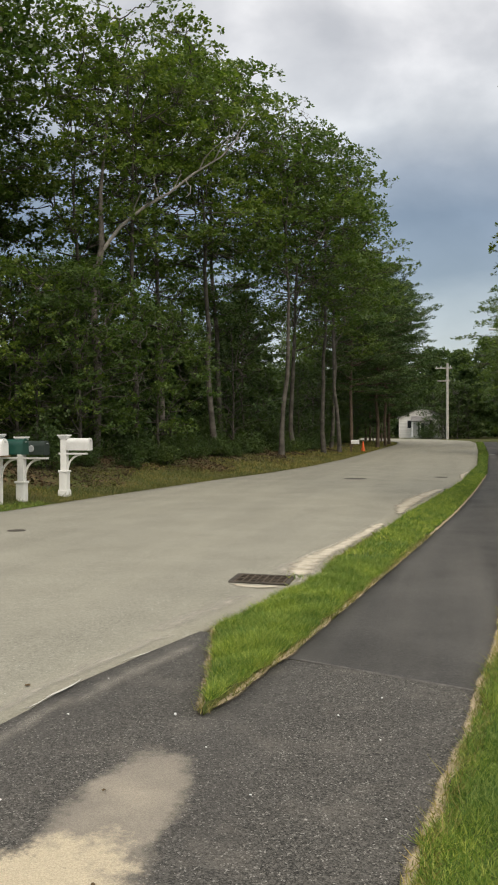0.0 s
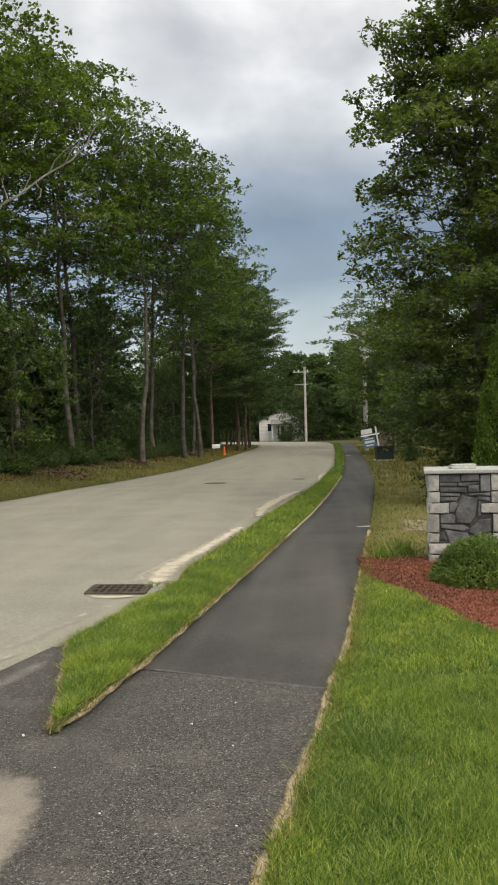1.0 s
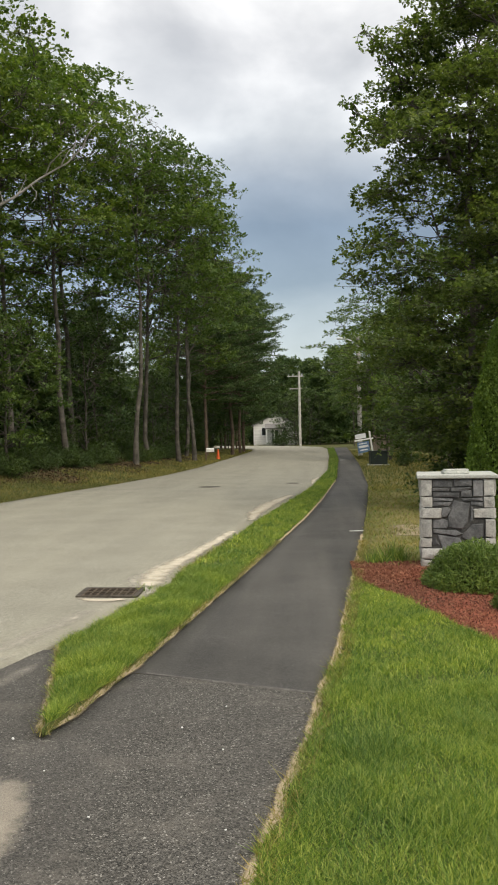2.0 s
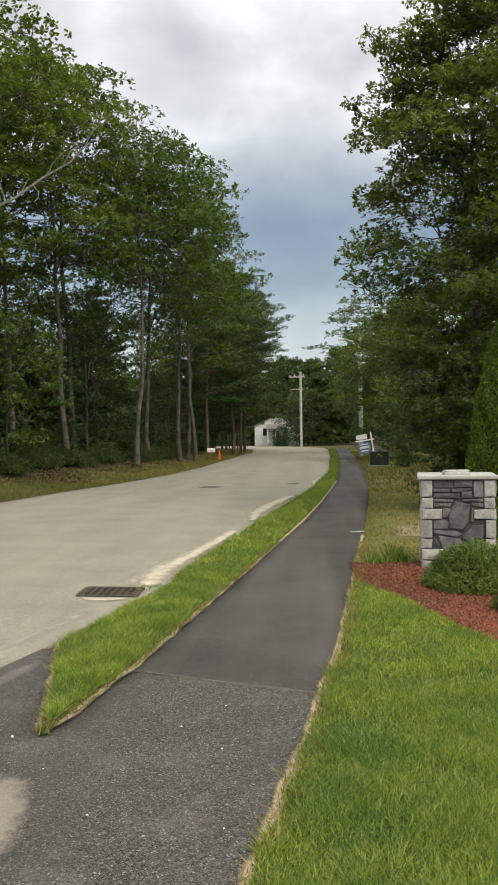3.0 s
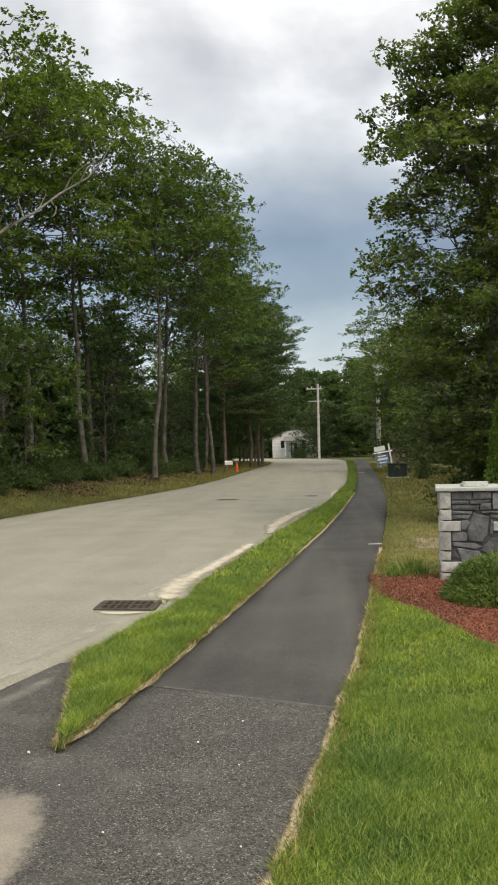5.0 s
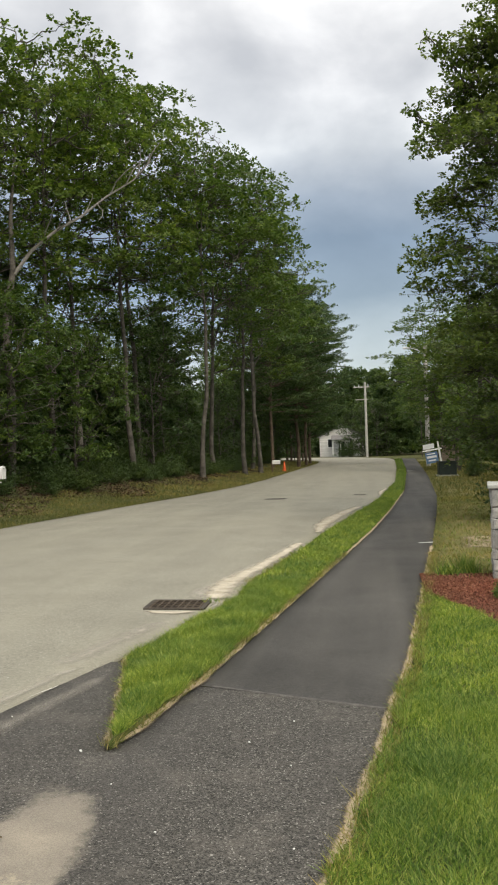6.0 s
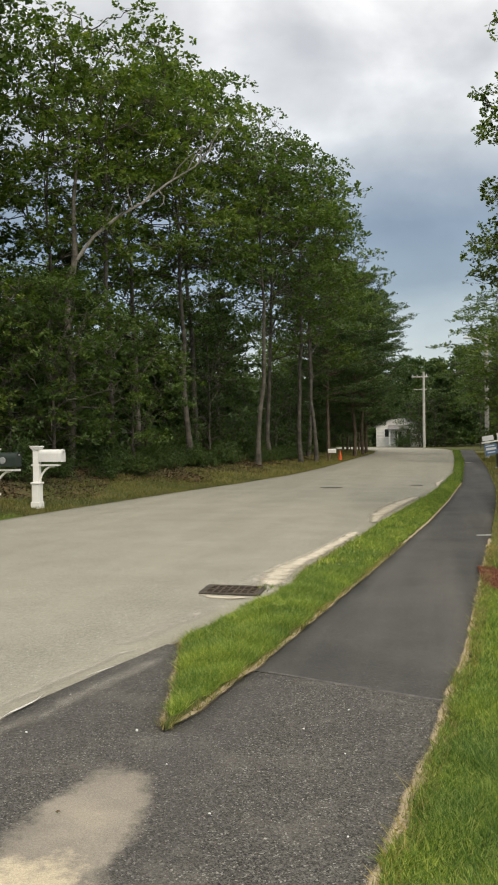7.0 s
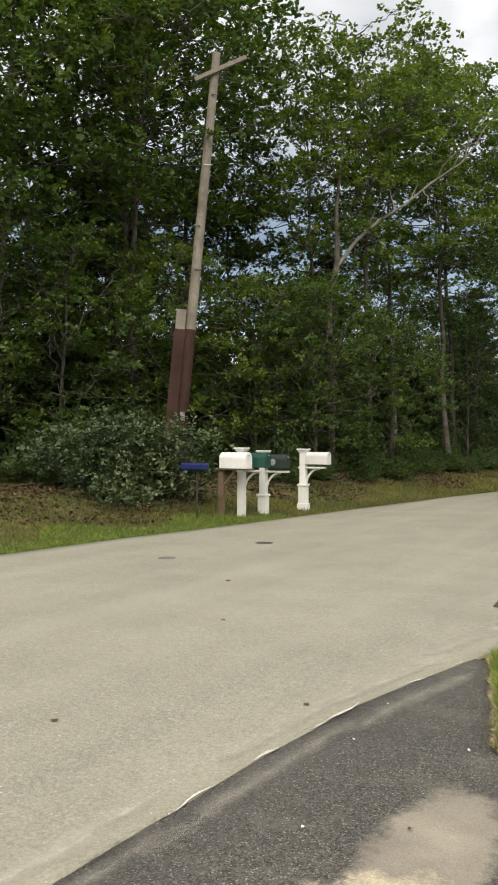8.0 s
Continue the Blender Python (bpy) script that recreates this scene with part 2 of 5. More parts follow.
RHODO_MAT = leafy("rhododendron_leaves", (0.040, 0.066, 0.034), (0.068, 0.10, 0.05), (0.13, 0.165, 0.095), 0.15, 0.35)
BOX_MAT = leafy("boxwood_leaves", (0.068, 0.118, 0.028), (0.12, 0.185, 0.044), (0.20, 0.265, 0.075), 0.35)
THUJA_MAT = leafy("arborvitae_sprays", (0.06, 0.115, 0.018), (0.105, 0.175, 0.028), (0.17, 0.25, 0.05), 0.4)
ROUGH_MAT = leafy("rough_grass_blades", (0.06, 0.085, 0.022), (0.105, 0.125, 0.036), (0.20, 0.18, 0.075), 0.3, 0.6)
LIP_MAT = mottled("worn_seam_lip", (0.10, 0.095, 0.09), (0.17, 0.16, 0.15), 12.0, 90.0, 0.9, 0.15, bump=0.3)
GRASS_MAT = leafy("grass_blades", (0.055, 0.122, 0.027), (0.158, 0.262, 0.056), (0.42, 0.47, 0.155), 0.4, 0.5, 1.7)
DRY_MAT = leafy("dry_grass_blades", (0.13, 0.15, 0.04), (0.24, 0.22, 0.08), (0.42, 0.33, 0.15), 0.3, 0.6)
WHITE_MAT = mottled("white_paint", (0.66, 0.66, 0.64), (0.76, 0.76, 0.74), 3.0, 40.0, 0.45, 0.4, bump=0.08, grain=0.06)
GREEN_BOX_MAT = mottled("dark_green_enamel", (0.006, 0.045, 0.034), (0.010, 0.062, 0.046), 3.0, 40.0, 0.35, 0.5, bump=0.05, grain=0.06)
BLUE_MAT = mottled("blue_plastic", (0.007, 0.012, 0.075), (0.010, 0.018, 0.105), 3.0, 40.0, 0.4, 0.5, bump=0.05, grain=0.06)
SIGN_MAT = mottled("blue_sign_panel", (0.08, 0.15, 0.27), (0.11, 0.19, 0.32), 3.0, 40.0, 0.4, 0.4, bump=0.03, grain=0.06)
POLE_MAT = mottled("weathered_pole_wood", (0.15, 0.132, 0.112), (0.25, 0.225, 0.195), 2.0, 35.0, 0.9, 0.15, bump=0.6)
GREY_POLE_MAT = mottled("grey_pole_wood", (0.34, 0.33, 0.30), (0.48, 0.46, 0.43), 2.0, 35.0, 0.9, 0.15, bump=0.4)
# Shade on the lower utility pole, put into a dark red-brown colour.
RED_SHADE_MAT = mottled("red_brown_shade", (0.040, 0.021, 0.018), (0.066, 0.034, 0.028), 2.0, 35.0, 0.8, 0.2, bump=0.4)
BROWN_MAT = mottled("raw_post_wood", (0.12, 0.085, 0.055), (0.20, 0.15, 0.10), 4.0, 40.0, 0.9, 0.15, bump=0.5)
METAL_MAT = mottled("dull_dark_metal", (0.042, 0.036, 0.030), (0.085, 0.072, 0.058), 8.0, 60.0, 0.8, 0.3, 0.2, bump=0.3)
RUST_MAT = mottled("rusty_grate_iron", (0.055, 0.042, 0.032), (0.115, 0.09, 0.066), 9.0, 70.0, 0.85, 0.25, 0.1, bump=0.4)
# Near-black colour that stands for shade inside the drain and the dense bushes.
SHADE_MAT = mottled("painted_shadow", (0.012, 0.011, 0.010), (0.02, 0.018, 0.016), 8.0, 60.0, 0.95, 0.05, bump=0.1)
ZINC_MAT = mottled("galvanised_metal", (0.45, 0.46, 0.47), (0.58, 0.59, 0.60), 8.0, 60.0, 0.45, 0.5, 0.7, bump=0.1)
CABINET_MAT = mottled("dark_green_cabinet", (0.014, 0.024, 0.020), (0.024, 0.036, 0.030), 3.0, 40.0, 0.55, 0.4, bump=0.1, grain=0.06)
CONE_MAT = mottled("orange_cone_plastic", (0.62, 0.09, 0.02), (0.72, 0.13, 0.03), 5.0, 40.0, 0.5, 0.4, bump=0.05, grain=0.06)
GRANITE_MAT = mottled("rough_grey_granite", (0.30, 0.30, 0.285), (0.47, 0.465, 0.44), 9.0, 70.0, 0.9, 0.2, bump=0.9, depth=0.012, rand=0.2)
SLATE_MAT = mottled("dark_field_stone", (0.085, 0.088, 0.092), (0.185, 0.188, 0.192), 6.0, 50.0, 0.85, 0.25, bump=0.8, depth=0.01, rand=0.35)
MORTAR_MAT = mottled("recessed_mortar", (0.05, 0.05, 0.05), (0.09, 0.088, 0.085), 9.0, 60.0, 0.95, 0.1, bump=0.5)
CAP_MAT = mottled("grey_cap_stone", (0.37, 0.385, 0.36), (0.47, 0.48, 0.45), 5.0, 60.0, 0.85, 0.25, bump=0.4)
SIDING_MAT = mottled("white_clapboard", (0.64, 0.63, 0.60), (0.72, 0.71, 0.68), 2.0, 40.0, 0.6, 0.3, bump=0.1, grain=0.06)
SHINGLE_MAT = mottled("grey_roof_shingles", (0.15, 0.145, 0.14), (0.23, 0.22, 0.21), 3.0, 30.0, 0.95, 0.1, bump=0.6)
FENCE_MAT = mottled("pinkish_cedar_boards", (0.33, 0.26, 0.22), (0.42, 0.34, 0.29), 3.0, 30.0, 0.85, 0.15, bump=0.4)
GLASS_MAT = mottled("dark_window_glass", (0.02, 0.022, 0.025), (0.035, 0.038, 0.04), 1.0, 5.0, 0.08, 0.6, bump=0.0)
BAR_MAT = mottled("white_lettering", (0.6, 0.62, 0.64), (0.66, 0.68, 0.70), 3.0, 40.0, 0.5, 0.3, bump=0.0, grain=0.06)

# ---------------------------------------------------------------- mesh helpers


def link_mesh(name, me, mat, parent=None, label="", smooth=False):
    me.materials.append(mat)
    if smooth:
        me.polygons.foreach_set("use_smooth", [True] * len(me.polygons))
    ob = new(name, me)
    if parent is not None:
        ob.parent = parent
    if label:
        tagged(ob, label)
    return ob


def part(name, bm, mat, parent=None, label="", smooth=False):
    """Links a bmesh as one mesh object, under a thing or a part of it."""
    me = bpy.data.meshes.new(name)
    bm.to_mesh(me)
    bm.free()
    return link_mesh(name, me, mat, parent, label, smooth)


def array_mesh(name, verts, quads):
    """A mesh from arrays of corners and of faces that all have the same number of corners."""
    k = quads.shape[1]
    me = bpy.data.meshes.new(name)
    me.vertices.add(len(verts))
    me.vertices.foreach_set("co", np.ascontiguousarray(verts, dtype=np.float32).ravel())
    me.loops.add(quads.size)
    me.loops.foreach_set("vertex_index", np.ascontiguousarray(quads, dtype=np.int32).ravel())
    me.polygons.add(len(quads))
    me.polygons.foreach_set("loop_start", np.arange(0, quads.size, k, dtype=np.int32))
    me.update(calc_edges=True)
    me.validate()
    return me


def empty(name, m=None, **tags):
    ob = new(name)
    ob.empty_display_size = 0.2
    if m is not None:
        ob.matrix_basis = m
    return tagged(ob, **tags)


def box(bm, x0, y0, z0, x1, y1, z1, bevel=0.0, m=None):
    vs = bmesh.ops.create_cube(bm, size=1.0)["verts"]
    bmesh.ops.scale(bm, verts=vs, vec=(x1 - x0, y1 - y0, z1 - z0))
    bmesh.ops.translate(bm, verts=vs, vec=((x0 + x1) / 2, (y0 + y1) / 2, (z0 + z1) / 2))
    if bevel:
        es = list({e for v in vs for e in v.link_edges})
        r = bmesh.ops.bevel(bm, geom=es, offset=bevel, segments=2, affect="EDGES", profile=0.5)
        vs = list({v for f in r["faces"] for v in f.verts} | {v for v in vs if v.is_valid})
    if m is not None:
        bmesh.ops.transform(bm, verts=vs, matrix=m)
    return vs


def rod(bm, a, b, r0, r1, sides=10):
    a, b = Vector(a), Vector(b)
    d = b - a
    m = Matrix.Translation((a + b) / 2) @ d.to_track_quat("Z", "Y").to_matrix().to_4x4()
    return bmesh.ops.create_cone(bm, cap_ends=True, segments=sides, radius1=r0, radius2=r1, depth=d.length, matrix=m)["verts"]


def tubes(lines, sides):
    """Tapered tubes along many lines of (points, radii)."""
    vs, qs, base = [], [], 0
    ang = np.arange(sides) * 2 * np.pi / sides
    for p, r in lines:
        p = np.asarray(p, float)
        r = np.asarray(r, float)
        d = np.gradient(p, axis=0)
        d /= np.linalg.norm(d, axis=1)[:, None] + 1e-9
        ref = np.where(np.abs(d[:, 2:3]) > 0.9, np.array([[1.0, 0, 0]]), np.array([[0, 0, 1.0]]))
        u = np.cross(d, ref)
        u /= np.linalg.norm(u, axis=1)[:, None] + 1e-9
        w = np.cross(d, u)
        ring = p[:, None] + r[:, None, None] * (np.cos(ang)[None, :, None] * u[:, None] + np.sin(ang)[None, :, None] * w[:, None])
        vs.append(ring.reshape(-1, 3))
        i = np.arange(len(p) - 1)[:, None] * sides + np.arange(sides)[None]
        j = np.arange(len(p) - 1)[:, None] * sides + (np.arange(sides)[None] + 1) % sides
        qs.append(np.stack([i, j, j + sides, i + sides], -1).reshape(-1, 4) + base)
        base += len(p) * sides
    return np.concatenate(vs), np.concatenate(qs)


def leaf_slivers(rng, centres, sigma, per, size, slim=0.55, up=0.6, heading=None):
    """Many small pointed leaves scattered round centres; each is a triangle of its own."""
    c = np.repeat(centres, per, axis=0)
    k = len(c)
    ball = rng.normal(size=(k, 3))
    ball *= (rng.uniform(size=k) ** 0.45 * 1.75 / (np.linalg.norm(ball, axis=1) + 1e-9))[:, None]
    c = c + ball * np.asarray(sigma)
    nrm = rng.normal(size=(k, 3)) * 0.75
    nrm[:, 2] += up
    nrm /= np.linalg.norm(nrm, axis=1)[:, None]
    t = rng.normal(size=(k, 3)) if heading is None else np.repeat(heading, per, axis=0) + rng.normal(size=(k, 3)) * 0.45
    t -= nrm * (t * nrm).sum(1)[:, None]
    t /= np.linalg.norm(t, axis=1)[:, None] + 1e-9
    b = np.cross(nrm, t)
    s = (size * rng.uniform(0.6, 1.3, k))[:, None]
    v = np.stack([c + t * s * 0.6, c + b * s * slim * 0.6 - t * s * 0.35, c - b * s * slim * 0.6 - t * s * 0.4], 1)
    return v.reshape(-1, 3), np.arange(3 * k).reshape(-1, 3)


def leaf_tris(rng, centres, sigma, per, size, slim=0.6, up=0.6):
    """Many small pointed leaves in loose pads round centres; each is one triangle of its own."""
    c = np.repeat(centres, per, axis=0)
    k = len(c)
    ball = rng.normal(size=(k, 3))
    ball *= (rng.uniform(size=k) ** 0.42 * 1.75 / (np.linalg.norm(ball, axis=1) + 1e-9))[:, None]
    c = c + ball * np.asarray(sigma)
    nrm = rng.normal(size=(k, 3)) * 0.7 + ball * 0.25
    nrm[:, 2] += up
    nrm /= np.linalg.norm(nrm, axis=1)[:, None]
    t = rng.normal(size=(k, 3))
    t -= nrm * (t * nrm).sum(1)[:, None]
    t /= np.linalg.norm(t, axis=1)[:, None] + 1e-9
    b = np.cross(nrm, t)
    s = (size * rng.uniform(0.65, 1.35, k))[:, None]
    v = np.stack([c + t * s * 0.6, c + b * s * slim * 0.55 - t * s * 0.35, c - b * s * slim * 0.55 - t * s * 0.4], 1)
    return v.reshape(-1, 3), np.arange(3 * k).reshape(-1, 3)

# ---------------------------------------------------------------- the plan: edges of road, strip and path, as x at y
ROAD_L = ((-60, -9.3), (0, -9.0), (9, -8.72), (11.5, -8.5), (14.3, -8.02), (19, -7.52), (25.6, -6.68), (30, -5.95), (36, -5.3), (44, -4.95),
          (59, -4.9), (85, -4.9), (98, -5.6), (110, -8.5), (122, -16), (130, -26))
ROAD_R = ((-60, -2.4), (0, -2.02), (2.4, -1.92), (3.9, -1.83), (5.06, -1.71), (6.15, -1.45), (6.5, -1.36), (7.66, -1.1), (9.14, -0.82), (10.2, -0.86),
          (13, -0.56), (16.2, -0.30), (19.7, 0.11), (26.2, 0.78), (38.2, 1.55), (62, 2.2), (92, 2.75), (106, 2.4), (120, -1.5), (130, -9))
TIP_L = ((4.55, -0.765), (5.2, -0.92), (5.9, -1.08), (6.5, -1.24), (7.66, -1.06), (9.14, -0.79), (10.2, -0.82), (13, -0.53), (16.2, -0.27), (19.7, 0.14),
         (26.2, 0.81), (38.2, 1.58), (62, 2.23), (92, 2.78), (100, 2.8))
PATH_L = ((4.55, -0.765), (4.88, -0.67), (5.43, -0.60), (6.04, -0.50), (7.77, -0.31), (9.96, -0.06), (12.15, 0.18), (16.6, 0.65), (21.6, 1.08),
          (30.9, 1.74), (54.8, 2.65), (91, 3.5), (100, 3.7))
PATH_R = ((-12, -0.1), (0, 0.16), (3.09, 0.47), (3.47, 0.53), (4.12, 0.62), (4.58, 0.69), (5.63, 0.81), (6.52, 0.93), (8.12, 1.07), (10.76, 1.30), (13.73, 1.55),
          (20.5, 2.10), (27.3, 2.58), (44.4, 3.35), (80.8, 4.6), (100, 5.2))


def along(table):
    ys, xs = zip(*table)
    return lambda y: np.interp(y, ys, xs)


road_l, road_r, tip_l, path_l, path_r = (along(k) for k in (ROAD_L, ROAD_R, TIP_L, PATH_L, PATH_R))


def smooth(v):
    v = np.clip(v, 0, 1)
    return v * v * (3 - 2 * v)


def ground_z(x, y):
    """The woods' floor rises from the road's far edge; all else lies flat, a hand's width below the pavings."""
    off = road_l(y) - x
    rise = np.interp(y, (-60, 30, 60, 110), (0.55, 0.55, 0.35, 0.15))
    z = -0.05 + (rise + 0.05) * smooth(off / 4.5) + 0.012 * np.clip(off - 4, 0, 60)
    away = x - path_r(y)
    return np.where(off > 0, z, np.where(away > 0, -0.05 + 0.045 * smooth(away / 0.15), -0.05))


def spread(a, b, near_a, near_b, step, grow=1.28):
    mid = list(np.arange(near_a, near_b + step / 2, step))
    s, lo, hi = step, near_a, near_b
    left, right = [], []
    while lo > a:
        s *= grow
        lo -= s
        left.append(lo)
    s = step
    while hi < b:
        s *= grow
        hi += s
        right.append(hi)
    return np.array(left[::-1] + mid + right)


gx = spread(-900, 900, -16, 8, 0.30)
gy = spread(-900, 1500, 0, 60, 0.5)
X, Y = np.meshgrid(gx, gy)
Z = ground_z(X, Y)
Z += np.where(road_l(Y) - X > 0.6, 0.03 * np.sin(X * 2.1 + 0.7 * Y) * np.sin(Y * 1.3), 0)
idx = np.arange(X.size).reshape(X.shape)
quads = np.stack([idx[:-1, :-1], idx[:-1, 1:], idx[1:, 1:], idx[1:, :-1]], -1).reshape(-1, 4)
ground = link_mesh("ground", array_mesh("ground", np.stack([X, Y, Z], -1).reshape(-1, 3), quads), SOIL_MAT, smooth=True)
tagged(ground, "grassy soil rising to leaf litter under woods", "ground", kind="structure")


def ribbon(name, left, right, z, mat, across=8, step=0.5, ragged=0.0, crown=0.0, drop=0.03, seed=1):
    """A paved or grassed band between two lines of (x, y) points, cut into the same number of steps, with turned-down edges."""
    rng = np.random.default_rng(seed)

    def even(line):
        p = np.array(line, float)
        s = np.r_[0, np.cumsum(np.linalg.norm(np.diff(p, axis=0), axis=1))]
        k = max(2, int(s[-1] / step))
        u = np.linspace(0, s[-1], k + 1)
        return np.stack([np.interp(u, s, p[:, 0]), np.interp(u, s, p[:, 1])], 1)

    a, b = even(left), even(right)
    k = max(len(a), len(b))
    a = a[np.linspace(0, len(a) - 1, k).round().astype(int)]
    b = b[np.linspace(0, len(b) - 1, k).round().astype(int)]
    if ragged:
        u = np.arange(k) * step
        for side_line, ph in ((a, 0.0), (b, 40.0)):
            side_line[:, 0] += ragged * np.array([noise.noise((t * 3.1, ph, seed)) * 1.8 for t in u])
    w = np.r_[0, np.linspace(0, 1, across), 1]
    pts = a[:, None] * (1 - w)[None, :, None] + b[:, None] * w[None, :, None]
    zz = z + crown * (1 - (2 * w - 1) ** 2)
    zz[0] = zz[-1] = z - drop
    v = np.concatenate([pts, np.broadcast_to(zz[None, :, None], (k, len(w), 1))], 2).reshape(-1, 3)
    i = np.arange(k * len(w)).reshape(k, -1)
    q = np.stack([i[:-1, :-1], i[:-1, 1:], i[1:, 1:], i[1:, :-1]], -1).reshape(-1, 4)
    me = array_mesh(name, v, q)
    thick = np.minimum(np.minimum(w, 1 - w) * 2.0, 1.0)[None, :] * np.minimum(np.minimum(np.arange(k), np.arange(k)[::-1]) / 4.0, 1.0)[:, None]
    me.attributes.new("thickness", "FLOAT", "POINT").data.foreach_set("value", thick.astype(np.float32).ravel())
    return tagged(link_mesh(name, me, mat, smooth=False), kind="structure")


def line(f, ys):
    return [(float(f(y)), float(y)) for y in ys]


ys_road = np.concatenate([np.arange(-60, 0, 5), np.arange(0, 30, 0.5), np.arange(30, 130.1, 2)])
road = ribbon("road", line(road_l, ys_road), line(road_r, ys_road), 0.0, ROAD_MAT, 24, 0.25, 0.008, 0.05)
tagged(road, "pale worn asphalt road curving off between woods", "road")
seam_y = lambda x: 5.68 - 0.37 * x
apron = ribbon("driveway_apron", [(x - 0.06, y) for x, y in line(road_r, np.linspace(-12, 4.55, 40))], line(path_r, np.linspace(-12, 4.55, 40)), -0.004, GRIT_MAT, 20, 0.2)
tagged(apron, "dark coarse asphalt apron with washed-out sand", "pavement")
ys = np.linspace(4.55, 6.5, 9)
wedge = ribbon("driveway_apron", [(x - 0.06, y) for x, y in line(road_r, ys)], [(x + 0.012, y) for x, y in line(tip_l, ys)], -0.0042, GRIT_MAT, 4, 0.2)
tagged(wedge, "dark coarse asphalt tongue beside the grass tip", "pavement")
apron_end = ribbon("driveway_apron", [(x - 0.012, y) for x, y in line(path_l, np.linspace(4.55, 5.86, 8))], line(path_r, np.linspace(4.55, 5.39, 8)), -0.004, GRIT_MAT, 8, 0.15)
tagged(apron_end, "dark coarse asphalt up to the path's seam", "pavement")
yl = np.concatenate([np.linspace(5.86, 30, 60), np.linspace(31, 100, 40)])
yr = np.concatenate([np.linspace(5.39, 30, 60), np.linspace(31, 100, 40)])
path = ribbon("footpath", line(path_l, yl), line(path_r, yr), -0.001, PATH_MAT, 8, 0.4, 0.008, 0.0)
tagged(path, "narrow smooth black asphalt footpath", "footpath")
ys = np.concatenate([np.linspace(4.58, 30, 80), np.linspace(31, 97, 40)])
gap = path_l(ys) - tip_l(ys)
strip = ribbon("grass_verge", list(zip(tip_l(ys) + np.minimum(0.03, 0.2 * gap), ys)), list(zip(path_l(ys) - np.minimum(0.045, 0.3 * gap), ys)), 0.012, LAWN_MAT, 6, 0.3, 0.0, 0.03, 0.05)
tagged(strip, "narrow green mown grass verge between road and footpath", "verge")
side = ribbon("side_lawn", [(float(path_r(y)) + 0.01, float(y)) for y in np.linspace(9.61, 90, 80)], [(float(path_r(y)) + 6.0, float(y)) for y in np.linspace(9.61, 90, 80)],
              0.007, DRY_LAWN_MAT, 12, 0.5, 0.0, 0.0, 0.06)
tagged(side, "thin yellowish lawn beside the footpath", "lawn")
# Lawn and mulch bed right of the path.
BED = ((1.24, 9.34), (1.57, 8.68), (1.82, 7.73), (2.05, 6.87), (2.5, 5.9), (3.4, 5.0))
bed_x, bed_y = [p[0] for p in BED], [p[1] for p in BED]
bed_front = lambda x: np.interp(x, bed_x, bed_y)
lawn = ribbon("lawn", [(float(path_r(y)) + 0.01, float(y)) for y in np.linspace(-6, 9.6, 40)], [(6.5, float(y)) for y in np.linspace(-6, 9.6, 40)],
              0.008, LAWN_MAT, 24, 0.4, 0.0, 0.0, 0.06)
tagged(lawn, "bright green mown lawn beside the footpath", "lawn")
bm = bmesh.new()
rows = []
for i in range(25):
    x = 1.22 + i * 0.18
    f = float(np.interp(x, bed_x + [6.0], bed_y + [4.6]))
    rows.append([bm.verts.new((x, f + (10.9 - f) * j / 16, 0.014 + 0.010 * math.sin(math.pi * j / 16) + 0.005 * noise.noise((x * 4, j * 0.8, 0)))) for j in range(17)])
for i in range(24):
    for j in range(16):
        bm.faces.new((rows[i][j], rows[i + 1][j], rows[i + 1][j + 1], rows[i][j + 1]))
bed = tagged(part("mulch_bed", bm, MULCH_MAT, smooth=True), "planting bed of red-brown bark mulch", "mulch bed", kind="structure")
rng = np.random.default_rng(5)
k = 36000
cx = 1.22 + 3.0 * rng.uniform(size=k) ** 1.3
f = np.interp(cx, bed_x, bed_y)
cy = f + (10.8 - f) * rng.uniform(size=k)
c = np.stack([cx, cy, 0.018 + 0.010 * np.sin(np.pi * (cy - f) / (10.9 - f)) + rng.uniform(0, 0.010, k)], 1)
chip_mat = leafy("bark_chips", (0.075, 0.028, 0.022), (0.165, 0.064, 0.046), (0.33, 0.175, 0.125), 0.0, 0.85)
v, q = leaf_slivers(rng, c, (0, 0, 0), 1, 0.026, 0.34, 0.8)
chips = tagged(link_mesh("bark_chips", array_mesh("bark_chips", v, q), chip_mat), "loose red-brown bark chips on the planting bed", "mulch", kind="stuff")

# ---------------------------------------------------------------- trees


def wander(rng, a, d, length, k, bend, lift):
    p = [np.array(a, float)]
    d = np.array(d, float)
    for _ in range(k):
        d = d + rng.normal(size=3) * bend
        d[2] += lift
        d /= np.linalg.norm(d)
        p.append(p[-1] + d * length / k)
    return np.array(p), d


